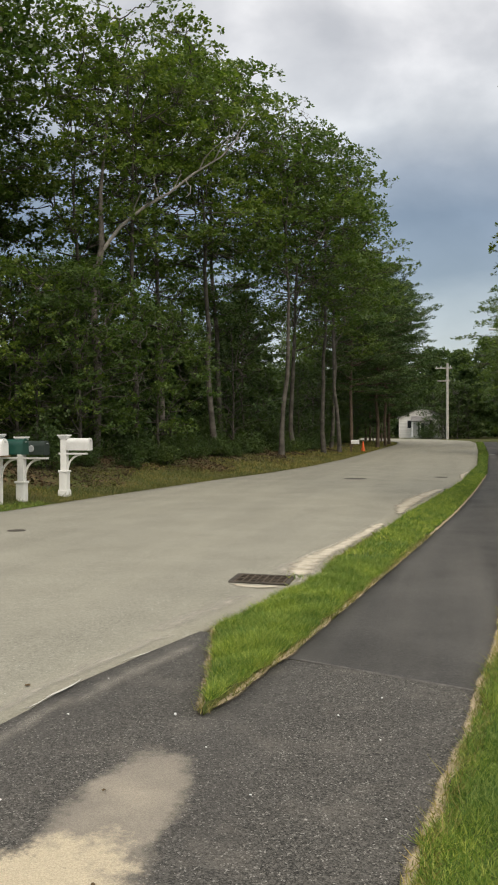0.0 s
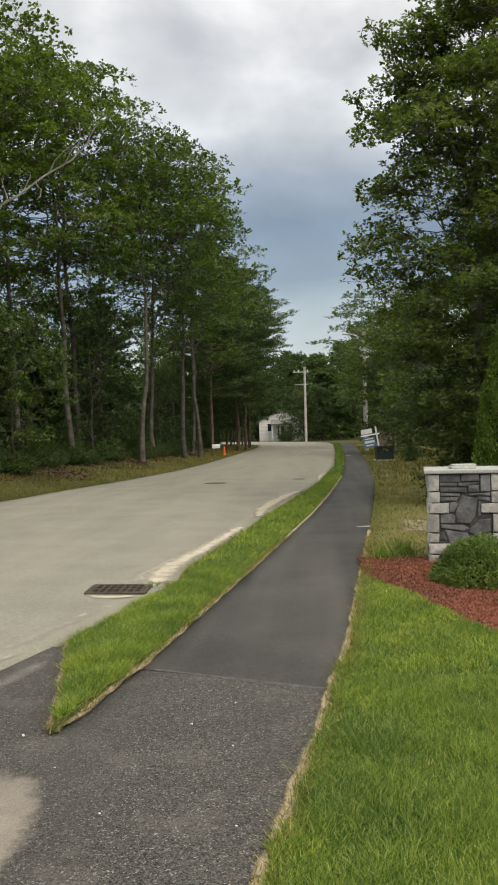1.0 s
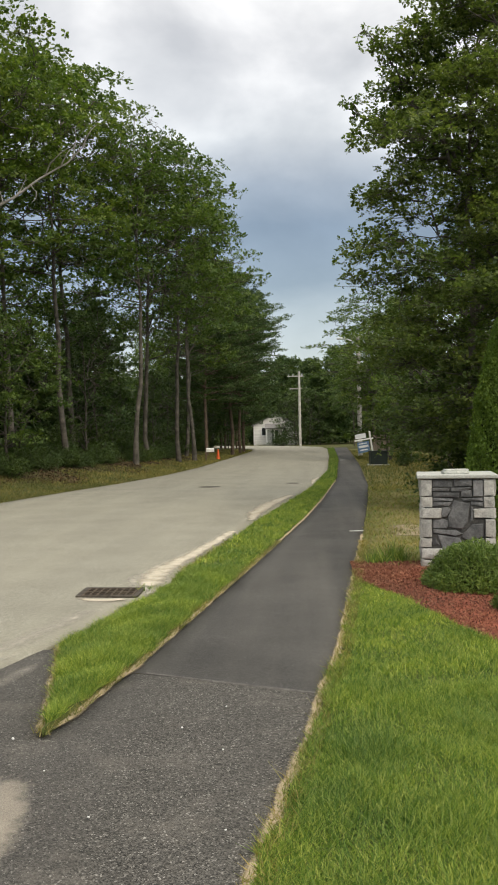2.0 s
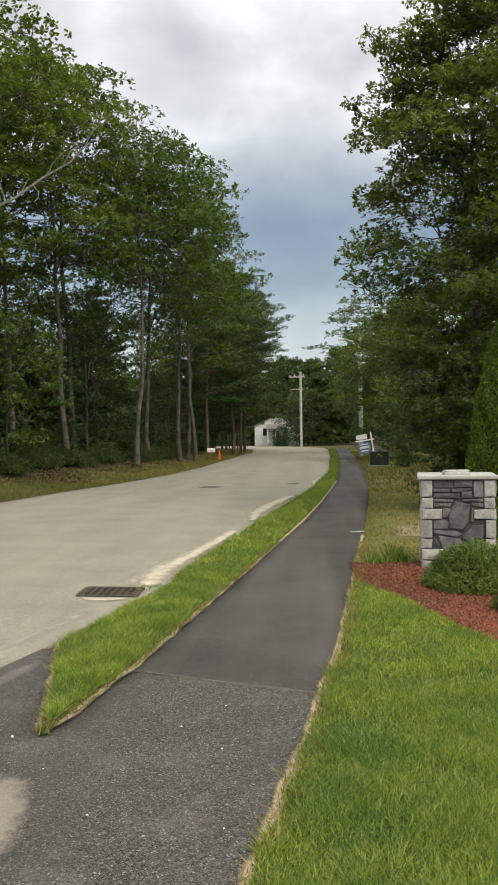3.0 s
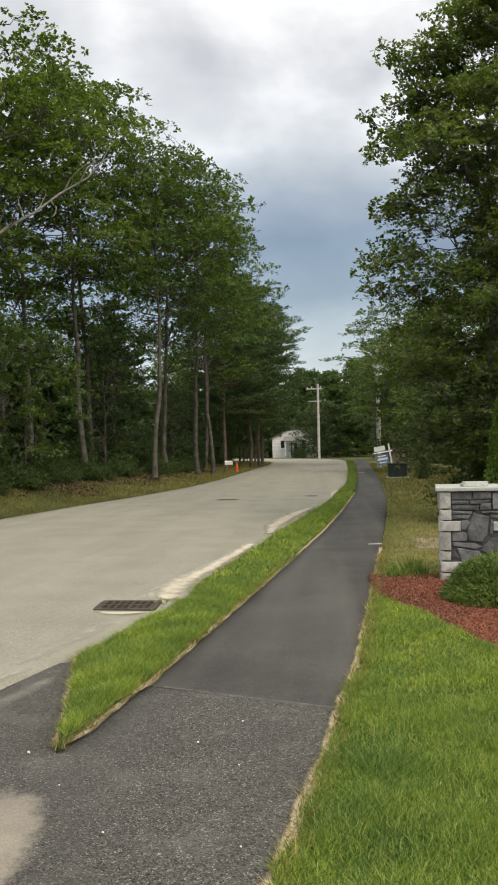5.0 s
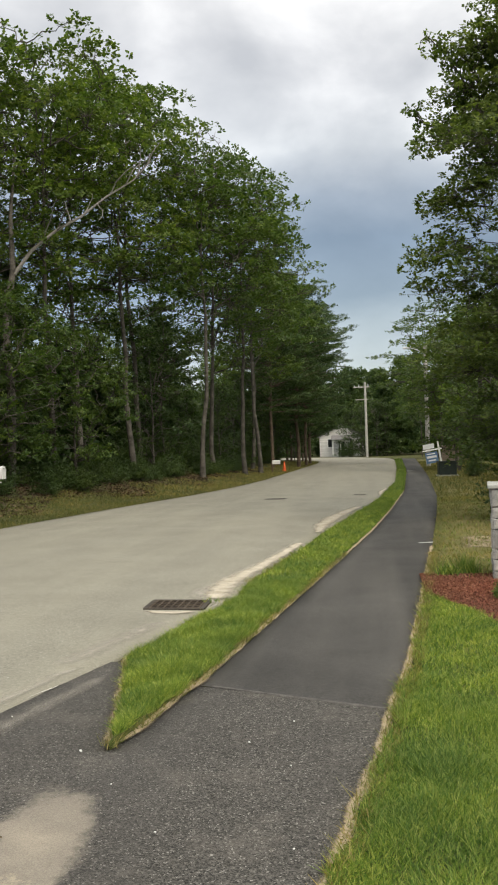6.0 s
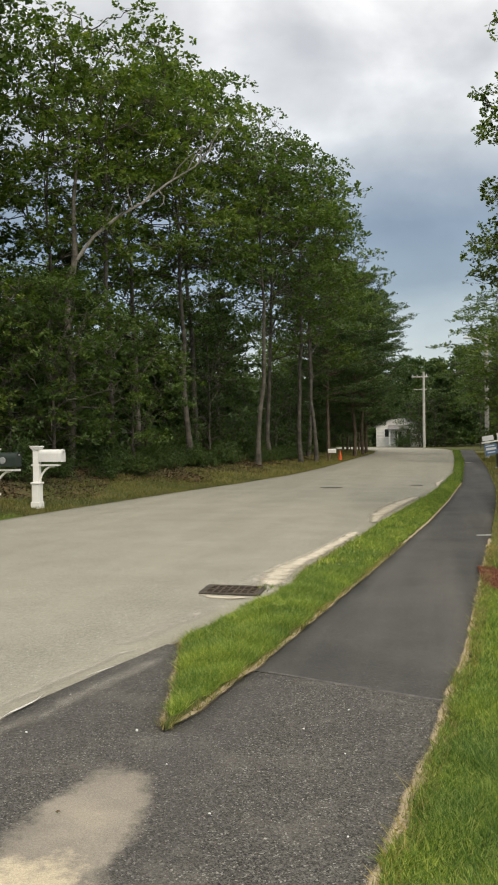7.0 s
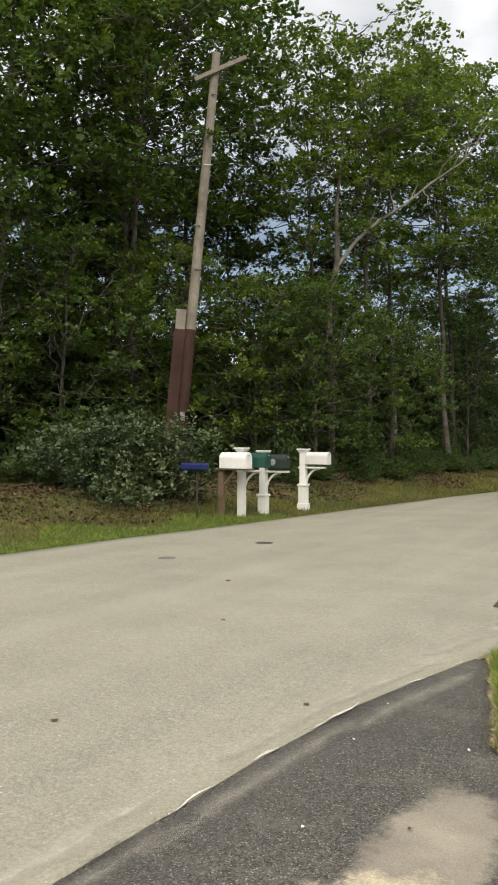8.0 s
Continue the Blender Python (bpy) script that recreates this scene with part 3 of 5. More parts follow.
def rosettes(rng, centres, axes, per, size, slim=0.3):
    """Leaves in bursts at the twigs' ends: each leaf is a small pointed diamond of its own."""
    c = np.repeat(centres, per, axis=0)
    ax = np.repeat(axes, per, axis=0) + rng.normal(size=(len(c), 3)) * 0.25
    ax /= np.linalg.norm(ax, axis=1)[:, None] + 1e-9
    d = rng.normal(size=(len(c), 3))
    d -= ax * (d * ax).sum(1)[:, None]
    d /= np.linalg.norm(d, axis=1)[:, None] + 1e-9
    d = d + ax * rng.uniform(-0.45, 0.55, len(c))[:, None]
    w = np.cross(ax, d)
    w /= np.linalg.norm(w, axis=1)[:, None] + 1e-9
    s = (size * rng.uniform(0.65, 1.3, len(c)))[:, None]
    a, tip, mid = c + d * s * 0.12, c + d * s, c + d * s * 0.62 - ax * s * 0.06
    v = np.stack([a, mid + w * s * slim, tip, mid - w * s * slim], 1).reshape(-1, 3)
    return v, np.arange(len(v)).reshape(-1, 4)


def broadleaf(name, seed, high, base, wide, pads=70, bursts=24, per=8, leaf=0.17, pad=0.62, girth=0.13, mat=None, lean=(0, 0), bare=0.06, bark=None, label="", fat=0.42, leaders=6,
              flat=0.36, twig=0.03):
    """A broadleaved tree: tapered trunk, a few sinuous rising limbs, branches to level pads of foliage, leaves in bursts within each pad."""
    rng = np.random.default_rng(seed)
    k = 10
    trunk = np.zeros((k + 1, 3))
    trunk[:, 2] = np.linspace(-0.15, high * 0.80, k + 1)
    trunk[:, :2] = np.cumsum(np.r_[[[0, 0]], rng.normal(size=(k, 2)) * high * 0.0045 + np.array(lean) * high / k], axis=0)
    tr = girth * (1 - 0.82 * np.linspace(0, 1, k + 1) ** 1.1)
    tr[0] *= 1.3
    axis = lambda z: np.array([np.interp(z, trunk[:, 2], trunk[:, a]) for a in range(3)])
    reach = lambda g: wide * math.sqrt(max(0.02, 1 - ((g - fat) / (1.04 - fat if g > fat else fat + 0.35)) ** 2))
    big, mid, small, ends = [(trunk, tr)], [], [], []
    z0 = base * high
    stems = [trunk[3:]]
    for i in range(leaders):
        az = i * 2.4 + rng.normal() * 0.35
        g = 0.45 + 0.5 * (i + 0.5) / leaders
        r = reach(g) * rng.uniform(0.45, 0.75)
        z1 = z0 + g * (high - z0)
        s = axis(max(z0 * 0.92, z1 - 1.15 * r - rng.uniform(0.5, 2.0)))
        e = axis(z1) + (math.cos(az) * r, math.sin(az) * r, 0)
        e[2] = z1
        u = np.linspace(0, 1, 8)[:, None]
        p = s + (e - s) * u
        p[:, 2] += 0.10 * r * np.sin(np.pi * u[:, 0])
        p[1:] += rng.normal(size=(7, 3)) * 0.045 * np.linalg.norm(e - s)
        r0 = max(0.035, 0.55 * float(np.interp(s[2], trunk[:, 2], tr)))
        big.append((p, np.linspace(r0, 0.018, 8)))
        stems.append(p)
    joints = np.concatenate(stems)
    for i in range(pads):
        g = ((i + rng.uniform()) / pads) ** 0.85
        az = i * 2.39996 + rng.normal() * 0.3
        r = reach(g) * (rng.uniform(0.62, 1.04) if i % 4 else rng.uniform(0.15, 0.6))
        zc = z0 + g * (high - z0) + rng.normal() * 0.15
        c = axis(min(zc, high * 0.8)) + (math.cos(az) * r, math.sin(az) * r, 0)
        c[2] = zc
        gap = joints - c
        cost = np.linalg.norm(gap, axis=1) + np.where(gap[:, 2] > -0.15, 2.5, 0)
        s = joints[int(np.argmin(cost))]
        u = np.linspace(0, 1, 6)[:, None]
        p = s + (c - s) * u
        p[1:5] += rng.normal(size=(4, 3)) * 0.06 * np.linalg.norm(c - s)
        mid.append((p, np.linspace(twig, 0.3 * twig, 6)))
        if rng.uniform() < bare:
            for _ in range(5):
                pp, _d = wander(rng, p[int(rng.integers(2, 6))], rng.normal(size=3), rng.uniform(0.5, 1.1), 4, 0.35, 0.03)
                small.append((pp, np.linspace(0.014, 0.004, 5)))
            continue
        size = pad * rng.uniform(0.7, 1.35)
        n = max(6, int(bursts * (size / pad) ** 2))
        off = rng.normal(size=(n, 3))
        off *= (rng.uniform(size=n) ** 0.4 * 1.5 / (np.linalg.norm(off, axis=1) + 1e-9))[:, None]
        off *= np.array([size, size, size * flat])
        off[:, 2] -= 0.16 * (off[:, 0] ** 2 + off[:, 1] ** 2) / size
        ends.append(c + off)
        for t in off[::4]:
            small.append((np.stack([p[4], p[4] * 0.4 + (c + t) * 0.6 + rng.normal(size=3) * 0.06, c + t]), np.array([0.007, 0.005, 0.003])))
    root = empty(name)
    v1, q1 = tubes(big, 8)
    link_mesh("trunk", array_mesh("trunk", v1, q1), bark or BARK_MAT, root, smooth=True)
    v2, q2 = tubes(mid, 4)
    tagged(link_mesh("branchwork", array_mesh("branchwork", v2, q2), bark or BARK_MAT, root, smooth=True), kind="stuff")
    v2, q2 = tubes(small, 3)
    tagged(link_mesh("twig_work", array_mesh("twig_work", v2, q2), bark or BARK_MAT, root), kind="stuff")
    ends = np.concatenate(ends)
    axes = rng.normal(size=(len(ends), 3)) * 0.45 + np.array([0, 0, 1.0])
    v, q = rosettes(rng, ends, axes, per, leaf)
    link_mesh("crown", array_mesh("crown", v, q), mat or OAK_MAT, root)
    return tagged(root, label or "tall broadleaved oak with a dark green crown", "tree", "woodland trees")


def conifer(name, seed, high, base, wide, whorls=26, per=64, girth=0.16, label="", size=0.24):
    """A pine: straight trunk and level boughs that carry flat plates of needles."""
    rng = np.random.default_rng(seed)
    trunk = np.stack([rng.normal(size=8) * 0.05, rng.normal(size=8) * 0.05, np.linspace(-0.15, high, 8)], 1)
    tr = girth * np.linspace(1, 0.08, 8)
    big, tips, head = [(trunk, tr)], [], []
    for i in range(whorls):
        f = base + (0.99 - base) * i / (whorls - 1)
        g = (f - base) / (1 - base)
        for j in range(5 if g < 0.85 else 3):
            az = i * 1.1 + j * 1.571 + rng.normal() * 0.3
            reach = wide * (0.8 + 0.2 * math.sin(math.pi * g)) * (1 if g < 0.62 else 1 - 0.85 * (g - 0.62) / 0.38) * rng.uniform(0.6, 1.1)
            at = (0, 0, f * high + rng.normal() * 0.12)
            p, d1 = wander(rng, at, (math.cos(az), math.sin(az), 0.05 + 0.35 * g), reach, 5, 0.10, 0.03)
            big.append((p, np.linspace(0.045 * (1.2 - g), 0.008, 6)))
            for u in np.arange(1.4, 5.01, 0.6):
                s = np.array([np.interp(u, range(6), p[:, a]) for a in range(3)])
                side = rng.normal() * 0.5 * (6.5 - u) / 3
                tips.append(s + np.array([-d1[1], d1[0], 0]) * side)
                head.append(d1)
    root = empty(name)
    v1, q1 = tubes(big, 5)
    link_mesh("trunk", array_mesh("trunk", v1, q1), PINE_BARK_MAT, root, smooth=True)
    v, q = leaf_slivers(rng, np.array(tips), (0.27, 0.27, 0.10), per, size, 0.20, 0.6, np.array(head))
    link_mesh("crown", array_mesh("crown", v, q), PINE_MAT, root)
    return tagged(root, label or "tall pine with level tiers of needles", "tree", "woodland trees")


def shrub(name, seed, high, wide, stems=16, per=60, leaf=0.09, mat=None, label="", category="shrub", sigma=0.22):
    rng = np.random.default_rng(seed)
    lines, tips = [], []
    for i in range(stems):
        az = rng.uniform(0, 6.283)
        el = rng.uniform(0.35, 1.45)
        reach = math.hypot(wide * math.cos(el), high * math.sin(el)) * rng.uniform(0.8, 1.05)
        p, d = wander(rng, (rng.normal() * 0.1, rng.normal() * 0.1, -0.1), (math.cos(az) * math.cos(el), math.sin(az) * math.cos(el), math.sin(el)), reach, 5, 0.14, 0.0)
        lines.append((p, np.linspace(0.03, 0.006, 6)))
        for u in (2.0, 2.8, 3.5, 4.2, 5.0):
            for _ in range(2):
                s = np.array([np.interp(u, range(6), p[:, a]) for a in range(3)]) + rng.normal(size=3) * 0.12 * wide
                tips.append(s)
    tips = np.array(tips)
    tips[:, 2] = np.maximum(tips[:, 2], 0.12)
    root = empty(name)
    v1, q1 = tubes(lines, 5)
    tagged(link_mesh("branchwork", array_mesh("branchwork", v1, q1), BARK_MAT, root, smooth=True), kind="stuff")
    c = np.repeat(tips, max(1, per // 7), axis=0)
    c = c + rng.normal(size=c.shape) * np.array([sigma, sigma, sigma * 0.7])
    v, q = rosettes(rng, c, rng.normal(size=c.shape) * 0.5 + np.array([0, 0, 1.0]), 7, leaf, 0.26)
    link_mesh("foliage", array_mesh("foliage", v, q), mat or SHRUB_MAT, root)
    return tagged(root, label or "dense dark green woodland shrub", category, "woodland shrubs")


def place(x, y, rz=0.0, s=1.0):
    z = float(ground_z(np.array(x), np.array(y)))
    return pose(x, y, z, 0, 0, rz) @ Matrix.Diagonal((s, s, s, 1))


def settle(ob, m):
    ob.matrix_basis = m
    return ob


oak_a = broadleaf("oak_tree", 11, 17.0, 0.46, 4.3, 66, 34, 8, 0.165, 0.78, flat=0.27)
oak_b = broadleaf("oak_tree", 12, 17.0, 0.50, 4.0, 58, 34, 8, 0.165, 0.78, lean=(0.03, 0.01), flat=0.27)
oak_c = broadleaf("oak_tree", 13, 17.0, 0.36, 4.4, 72, 34, 8, 0.165, 0.78, lean=(-0.02, 0.02), flat=0.27)
oak_d = broadleaf("oak_tree", 14, 8.0, 0.16, 3.0, 60, 24, 8, 0.15, 0.55, 0.09, label="middle-sized broadleaved tree with low branches")
pine_a = conifer("pine_tree", 21, 16.5, 0.28, 5.0)
pine_b = conifer("pine_tree", 22, 14.5, 0.16, 4.2, 22)
pine_c = conifer("pine_tree", 23, 15.5, 0.10, 4.0, 20, 26, size=0.45)
back_a = broadleaf("oak_tree", 16, 17.0, 0.48, 4.2, 48, 18, 7, 0.26, 0.75, label="tall broadleaved tree deeper in the woods")
back_b = broadleaf("oak_tree", 17, 17.0, 0.40, 4.0, 48, 18, 7, 0.26, 0.75, label="tall broadleaved tree deeper in the woods")
shrub_a = shrub("woodland_shrub", 31, 2.6, 2.0, 16, 52, 0.125)
shrub_b = shrub("woodland_shrub", 32, 3.8, 2.2, 20, 52, 0.135, sigma=0.26)
sapling = broadleaf("understory_tree", 15, 7.5, 0.08, 2.4, 44, 20, 8, 0.15, 0.5, 0.06, SHRUB_MAT, label="leafy young understory tree in the shade")

used = set()


def plant(proto, x, y, rz, s=1.0, broad=1.0):
    m = place(x, y, rz, s) @ Matrix.Diagonal((broad, broad, 1, 1))
    if proto not in used:
        used.add(proto)
        return settle(proto, m)
    return copy_thing(proto, m)


# Front row of the woods, along the far side of the road.
# Each tree with its place, turn and height in metres.
FRONT = ((oak_c, -17.5, 12.5, 20, 18.5), (oak_a, -18.6, 19.0, 80, 19.0), (oak_c, -17.2, 24.0, 200, 19.5), (oak_b, -16.4, 22.6, 310, 18.0), (oak_a, -17.4, 27.6, 150, 16.6),
         (oak_b, -13.4, 29.5, 40, 14.8), (oak_a, -11.4, 31.0, 310, 14.9), (oak_c, -12.4, 36.5, 100, 16.4), (oak_b, -9.7, 36.5, 150, 16.2), (oak_a, -10.8, 41.0, 250, 17.1),
         (oak_b, -7.7, 41.5, 30, 15.8), (oak_c, -8.0, 46.5, 290, 16.0), (oak_a, -6.7, 49.0, 110, 15.7), (oak_b, -6.4, 53.5, 190, 15.9), (oak_c, -7.6, 58.0, 20, 16.0),
         (oak_c, -20.5, 23.0, 120, 18.5), (oak_c, -21.5, 17.5, 60, 18.0))
for proto, x, y, rz, tall in FRONT:
    plant(proto, x, y, rz, tall / 17.0, 1.03 if y < 45 else 1.0)
for proto, x, y, rz, s in ((pine_a, -6.9, 64.0, 70, 0.94), (pine_a, -5.3, 76.0, 150, 1.02), (pine_b, -5.6, 83.0, 200, 1.08), (pine_a, -8.0, 90.0, 280, 0.9), (pine_a, -7.4, 97.0, 30, 0.86), (pine_b, -9.6, 101.0, 120, 0.9),
                           (sapling, -8.1, 95.0, 20, 0.95), (sapling, -10.5, 99.0, 80, 1.1), (pine_c, -12.5, 104.0, 80, 0.8)):
    plant(proto, x, y, rz, s)
plant(pine_a, -5.5, 70.0, 10, 0.9, 1.3)
# Leafy young trees along the edge, under the oaks.
for x, y, rz, tall in ((-16.2, 19.2, 10, 7.4), (-14.4, 22.3, 75, 7.8), (-12.4, 23.6, 130, 6.6), (-10.9, 25.0, 200, 6.6), (-17.6, 16.4, 260, 7.6), (-11.8, 27.6, 320, 7.4), (-9.9, 29.6, 20, 6.0), (-19.4, 20.6, 40, 8.0), (-18.0, 23.0, 140, 8.5), (-21.5, 23.5, 240, 8.5)):
    plant(oak_d, x, y, rz, tall / 8.0)
rng = np.random.default_rng(77)
protos = (back_a, back_b, back_a, back_b, pine_c)
for i in range(28):
    y = 12 + 84 * (i + rng.uniform()) / 28
    x = float(road_l(y)) - 8.5 - 15 * rng.uniform() ** 1.2 - (4 if y < 26 else 0)
    plant(protos[int(rng.integers(0, 5))], x, y + 3, float(rng.uniform(0, 360)), float(rng.uniform(0.72, 0.92)))
for proto, x, y, rz, s in ((back_a, -24.0, 26.0, 10, 1.0), (back_b, -22.0, 30.5, 100, 1.0), (pine_c, -26.0, 22.0, 40, 1.0), (back_b, -20.0, 33.0, 200, 0.92), (back_a, -28.0, 28.0, 300, 1.05),
                           (pine_c, -24.5, 33.0, 20, 1.0), (pine_c, -20.8, 26.5, 130, 0.95)):
    plant(proto, x, y, rz, s)
# Low growth close to the road's edge.
for i in range(20):
    y = 21 + 34 * (i + rng.uniform()) / 20
    plant(shrub_a, float(road_l(y)) - 2.7 - 0.9 * rng.uniform(), y, float(rng.uniform(0, 360)), float(rng.uniform(0.5, 0.75)))
for i in range(58):
    y = 13 + 77 * (i + rng.uniform()) / 58
    off = 3.6 + 3.6 * rng.uniform()
    x = float(road_l(y)) - off - (1.0 if y < 22 else 0)
    proto = (shrub_a, shrub_b, sapling, shrub_a)[int(rng.integers(0, 4))]
    plant(proto, x, y, float(rng.uniform(0, 360)), float(rng.uniform(0.65, 1.05)) * (0.8 if off < 4.6 else 1.0))

# The long pale limb that slants through the woods' edge.
limb_tree = empty("bare_limbed_oak", place(-11.4, 27.4), label="oak with a long pale slanting dead limb", category="tree", group="woodland trees")
lr = np.random.default_rng(40)
v, q = tubes([(np.array([(0, 0, -0.2), (0.1, 0, 3.0), (-0.1, 0.1, 5.5), (0.2, 0.15, 7.3), (0.1, 0.3, 9.2), (0.3, 0.4, 11.6)]), np.array([0.17, 0.15, 0.13, 0.11, 0.07, 0.03]))], 8)
link_mesh("trunk", array_mesh("trunk", v, q), BARK_MAT, limb_tree, smooth=True)
limb = np.array([(0.25, 0.15, 7.2), (0.8, 0.35, 8.0), (1.6, 0.6, 8.7), (2.4, 0.9, 9.2), (3.2, 1.2, 9.9), (4.1, 1.5, 10.5), (4.7, 1.7, 11.2)])
side = []
for u in np.linspace(1.5, 5.8, 9):
    s = np.array([np.interp(u, range(7), limb[:, a]) for a in range(3)])
    pp, _ = wander(lr, s, (0.3, lr.normal() * 0.4, 0.9 * (1 if lr.uniform() < 0.7 else -0.4)), lr.uniform(0.7, 1.8), 4, 0.25, 0.02)
    side.append((pp, np.linspace(0.028, 0.007, 5)))
v, q = tubes([(limb, np.linspace(0.068, 0.018, 7))], 8)
link_mesh("limb", array_mesh("limb", v, q), PALE_BARK_MAT, limb_tree, "pale weathered limb", smooth=True)
v, q = tubes(side, 5)
tagged(link_mesh("twig_work", array_mesh("twig_work", v, q), PALE_BARK_MAT, limb_tree), kind="stuff")

# Woods behind, closing the view.
rng = np.random.default_rng(91)


def deep_woods(name, seed, spots, high, count, size, label):
    """Far woods: clumps of leaves along a belt, from the ground to an uneven top."""
    rng = np.random.default_rng(seed)
    spots = np.array(spots, float)
    pick = rng.integers(0, len(spots), count // 24)
    top = high * (0.55 + 0.45 * rng.uniform(size=len(spots)))
    c = np.zeros((len(pick), 3))
    r = 3.8 * np.sqrt(rng.uniform(size=len(pick)))
    a = rng.uniform(0, 6.283, len(pick))
    h = rng.uniform(size=len(pick)) ** 0.85
    narrow = np.sqrt(np.clip(1.05 - h, 0.04, 1))
    c[:, 0] = spots[pick, 0] + r * np.cos(a) * narrow
    c[:, 1] = spots[pick, 1] + r * np.sin(a) * narrow
    c[:, 2] = 0.3 + h * top[pick]
    v, q = leaf_tris(rng, c, (0.5, 0.5, 0.32), 24, size)
    ob = link_mesh(name, array_mesh(name, v, q), SHRUB_MAT)
    return tagged(ob, label, "woods", kind="stuff")


belt = [(float(road_l(y)) - 24 - 3 * float(rng.uniform()), y) for y in np.linspace(0, 100, 36)]
belt += [(float(road_l(y)) - 14 - 6 * float(rng.uniform()), y) for y in np.linspace(8, 95, 34)]
belt += [(float(road_l(y)) - 9.5 - 3 * float(rng.uniform()) - (3 if y < 28 else 0), y) for y in np.linspace(14, 92, 40)]
deep_woods("woods_thicket", 3, belt, 6.6, 170000, 0.46, "dark thicket deep in the woods")
far = [(x, 132 + 8 * float(rng.uniform())) for x in np.linspace(1.5, 22, 12)] + [(x, 150 + 10 * float(rng.uniform())) for x in np.linspace(-34, 34, 26)] + [(x, 147 + 3 * float(rng.uniform())) for x in np.linspace(-18, 3, 10)]
deep_woods("far_woods", 4, far, 15.5, 180000, 0.5, "dark far woods closing the end of the road")
right = [(6.5 + 0.055 * y + 9 * float(rng.uniform()), y) for y in np.linspace(40, 120, 28)]
deep_woods("roadside_woods", 6, right, 7.5, 80000, 0.42, "dark green roadside woods behind the footpath")

# Trees on the footpath's side.
side_oak = broadleaf("oak_tree", 51, 13.2, 0.10, 2.35, 180, 88, 7, 0.10, 0.56, 0.12, SIDE_OAK_MAT, label="tall oak with low leafy branches beside the footpath", bare=0.03, fat=0.42, leaders=9, flat=0.36, twig=0.016)
settle(side_oak, place(4.3, 18.4, 60, 0.84) @ Matrix.Diagonal((1.14, 1.14, 1, 1)))
copy_thing(side_oak, place(6.0, 19.8, 200, 0.70))
plant(oak_c, 7.6, 26.0, 10, 0.62)
plant(oak_d, 5.7, 27.0, 130, 0.95)
plant(oak_d, 6.2, 34.0, 90, 1.0)
plant(oak_d, 7.4, 41.0, 240, 1.05)
plant(oak_c, 5.5, 51.0, 20, 0.46, 1.45)
plant(oak_d, 5.7, 54.0, 200, 1.05, 1.05)
plant(back_b, 6.3, 58.0, 70, 0.55, 1.3)
plant(oak_c, 7.3, 56.0, 140, 0.55, 1.2)
plant(oak_c, 6.4, 72.0, 250, 0.72, 1.45)
plant(oak_a, 8.0, 82.0, 300, 0.68, 1.3)
plant(oak_c, 7.4, 95.0, 120, 0.7, 1.3)
plant(back_b, 6.5, 108.0, 40, 0.75)
plant(sapling, 6.4, 37.0, 10, 0.7)
plant(shrub_a, 6.0, 47.5, 10, 0.8)
plant(shrub_a, 3.6, 17.6, 80, 0.55)
plant(shrub_b, 4.6, 19.0, 10, 0.8)

# Bare, twisted dead branches that stand out of the oak's crown.
snag = empty("dead_branch", place(3.9, 18.2), label="bare twisted half-dead branches above an oak", category="branch")
lr = np.random.default_rng(44)
dead, fine = [], []
for tip in ((-1.75, -0.2, 9.9), (-2.15, 0.1, 8.5), (-1.2, 0.0, 9.3)):
    a, b = np.array([0.1, 0.0, 7.0]), np.array(tip)
    p = a + (b - a) * np.linspace(0, 1, 8)[:, None] + lr.normal(size=(8, 3)) * 0.10
    p[0] = a
    dead.append((p, np.linspace(0.045, 0.010, 8)))
    for u in np.linspace(3.0, 7, 18):
        s = np.array([np.interp(u, range(8), p[:, k]) for k in range(3)])
        pp, _ = wander(lr, s, (lr.normal() - 0.2, lr.normal() * 0.6, lr.normal() * 0.6 + 0.2), lr.uniform(0.25, 0.6), 5, 0.4, 0.0)
        fine.append((pp, np.linspace(0.014, 0.005, 6)))
v, q = tubes(dead, 6)
link_mesh("branch", array_mesh("branch", v, q), BARK_MAT, snag)
v, q = tubes(fine, 4)
tagged(link_mesh("twig_work", array_mesh("twig_work", v, q), BARK_MAT, snag), kind="stuff")
tufts = np.concatenate([p[2::2] for p, r in fine if lr.uniform() < 0.9])
tufts = np.repeat(tufts, 2, axis=0) + lr.normal(size=(2 * len(tufts), 3)) * 0.07
v, q = rosettes(lr, tufts, lr.normal(size=tufts.shape), 6, 0.105)
link_mesh("foliage", array_mesh("foliage", v, q), OAK_MAT, snag)["kind"] = "stuff"

rhodo = shrub("rhododendron", 35, 1.45, 2.1, 34, 100, 0.105, RHODO_MAT, "broad rhododendron bush with grey-green leaves at the roadside", "shrub", 0.24)
settle(rhodo, place(-11.4, 15.4, 30, 1.0))
for x, y, rz, s in ((-9.9, 131.5, 40, 0.8), (-11.8, 133.0, 140, 1.1), (-4.2, 131.0, 250, 0.62), (-2.9, 128.0, 80, 0.8)):
    plant(shrub_b, x, y, rz, s)
for x, y, rz, s in ((-2.6, 131.0, 10, 1.0), (-1.2, 128.5, 120, 1.1), (1.0, 130.0, 200, 1.2), (2.6, 131.0, 300, 1.1)):
    plant(sapling, x, y, rz, s)
plant(sapling, 5.2, 17.0, 200, 0.7)
plant(shrub_a, 5.3, 41.5, 200, 0.5)

# ---------------------------------------------------------------- the stone pillar
pillar = empty("stone_pillar", pose(2.531, 10.771, 0.0, 0, 0, -7), label="square gate pillar of grey granite and dark field stone", category="pillar")
HALF, TALL = 0.432, 1.07
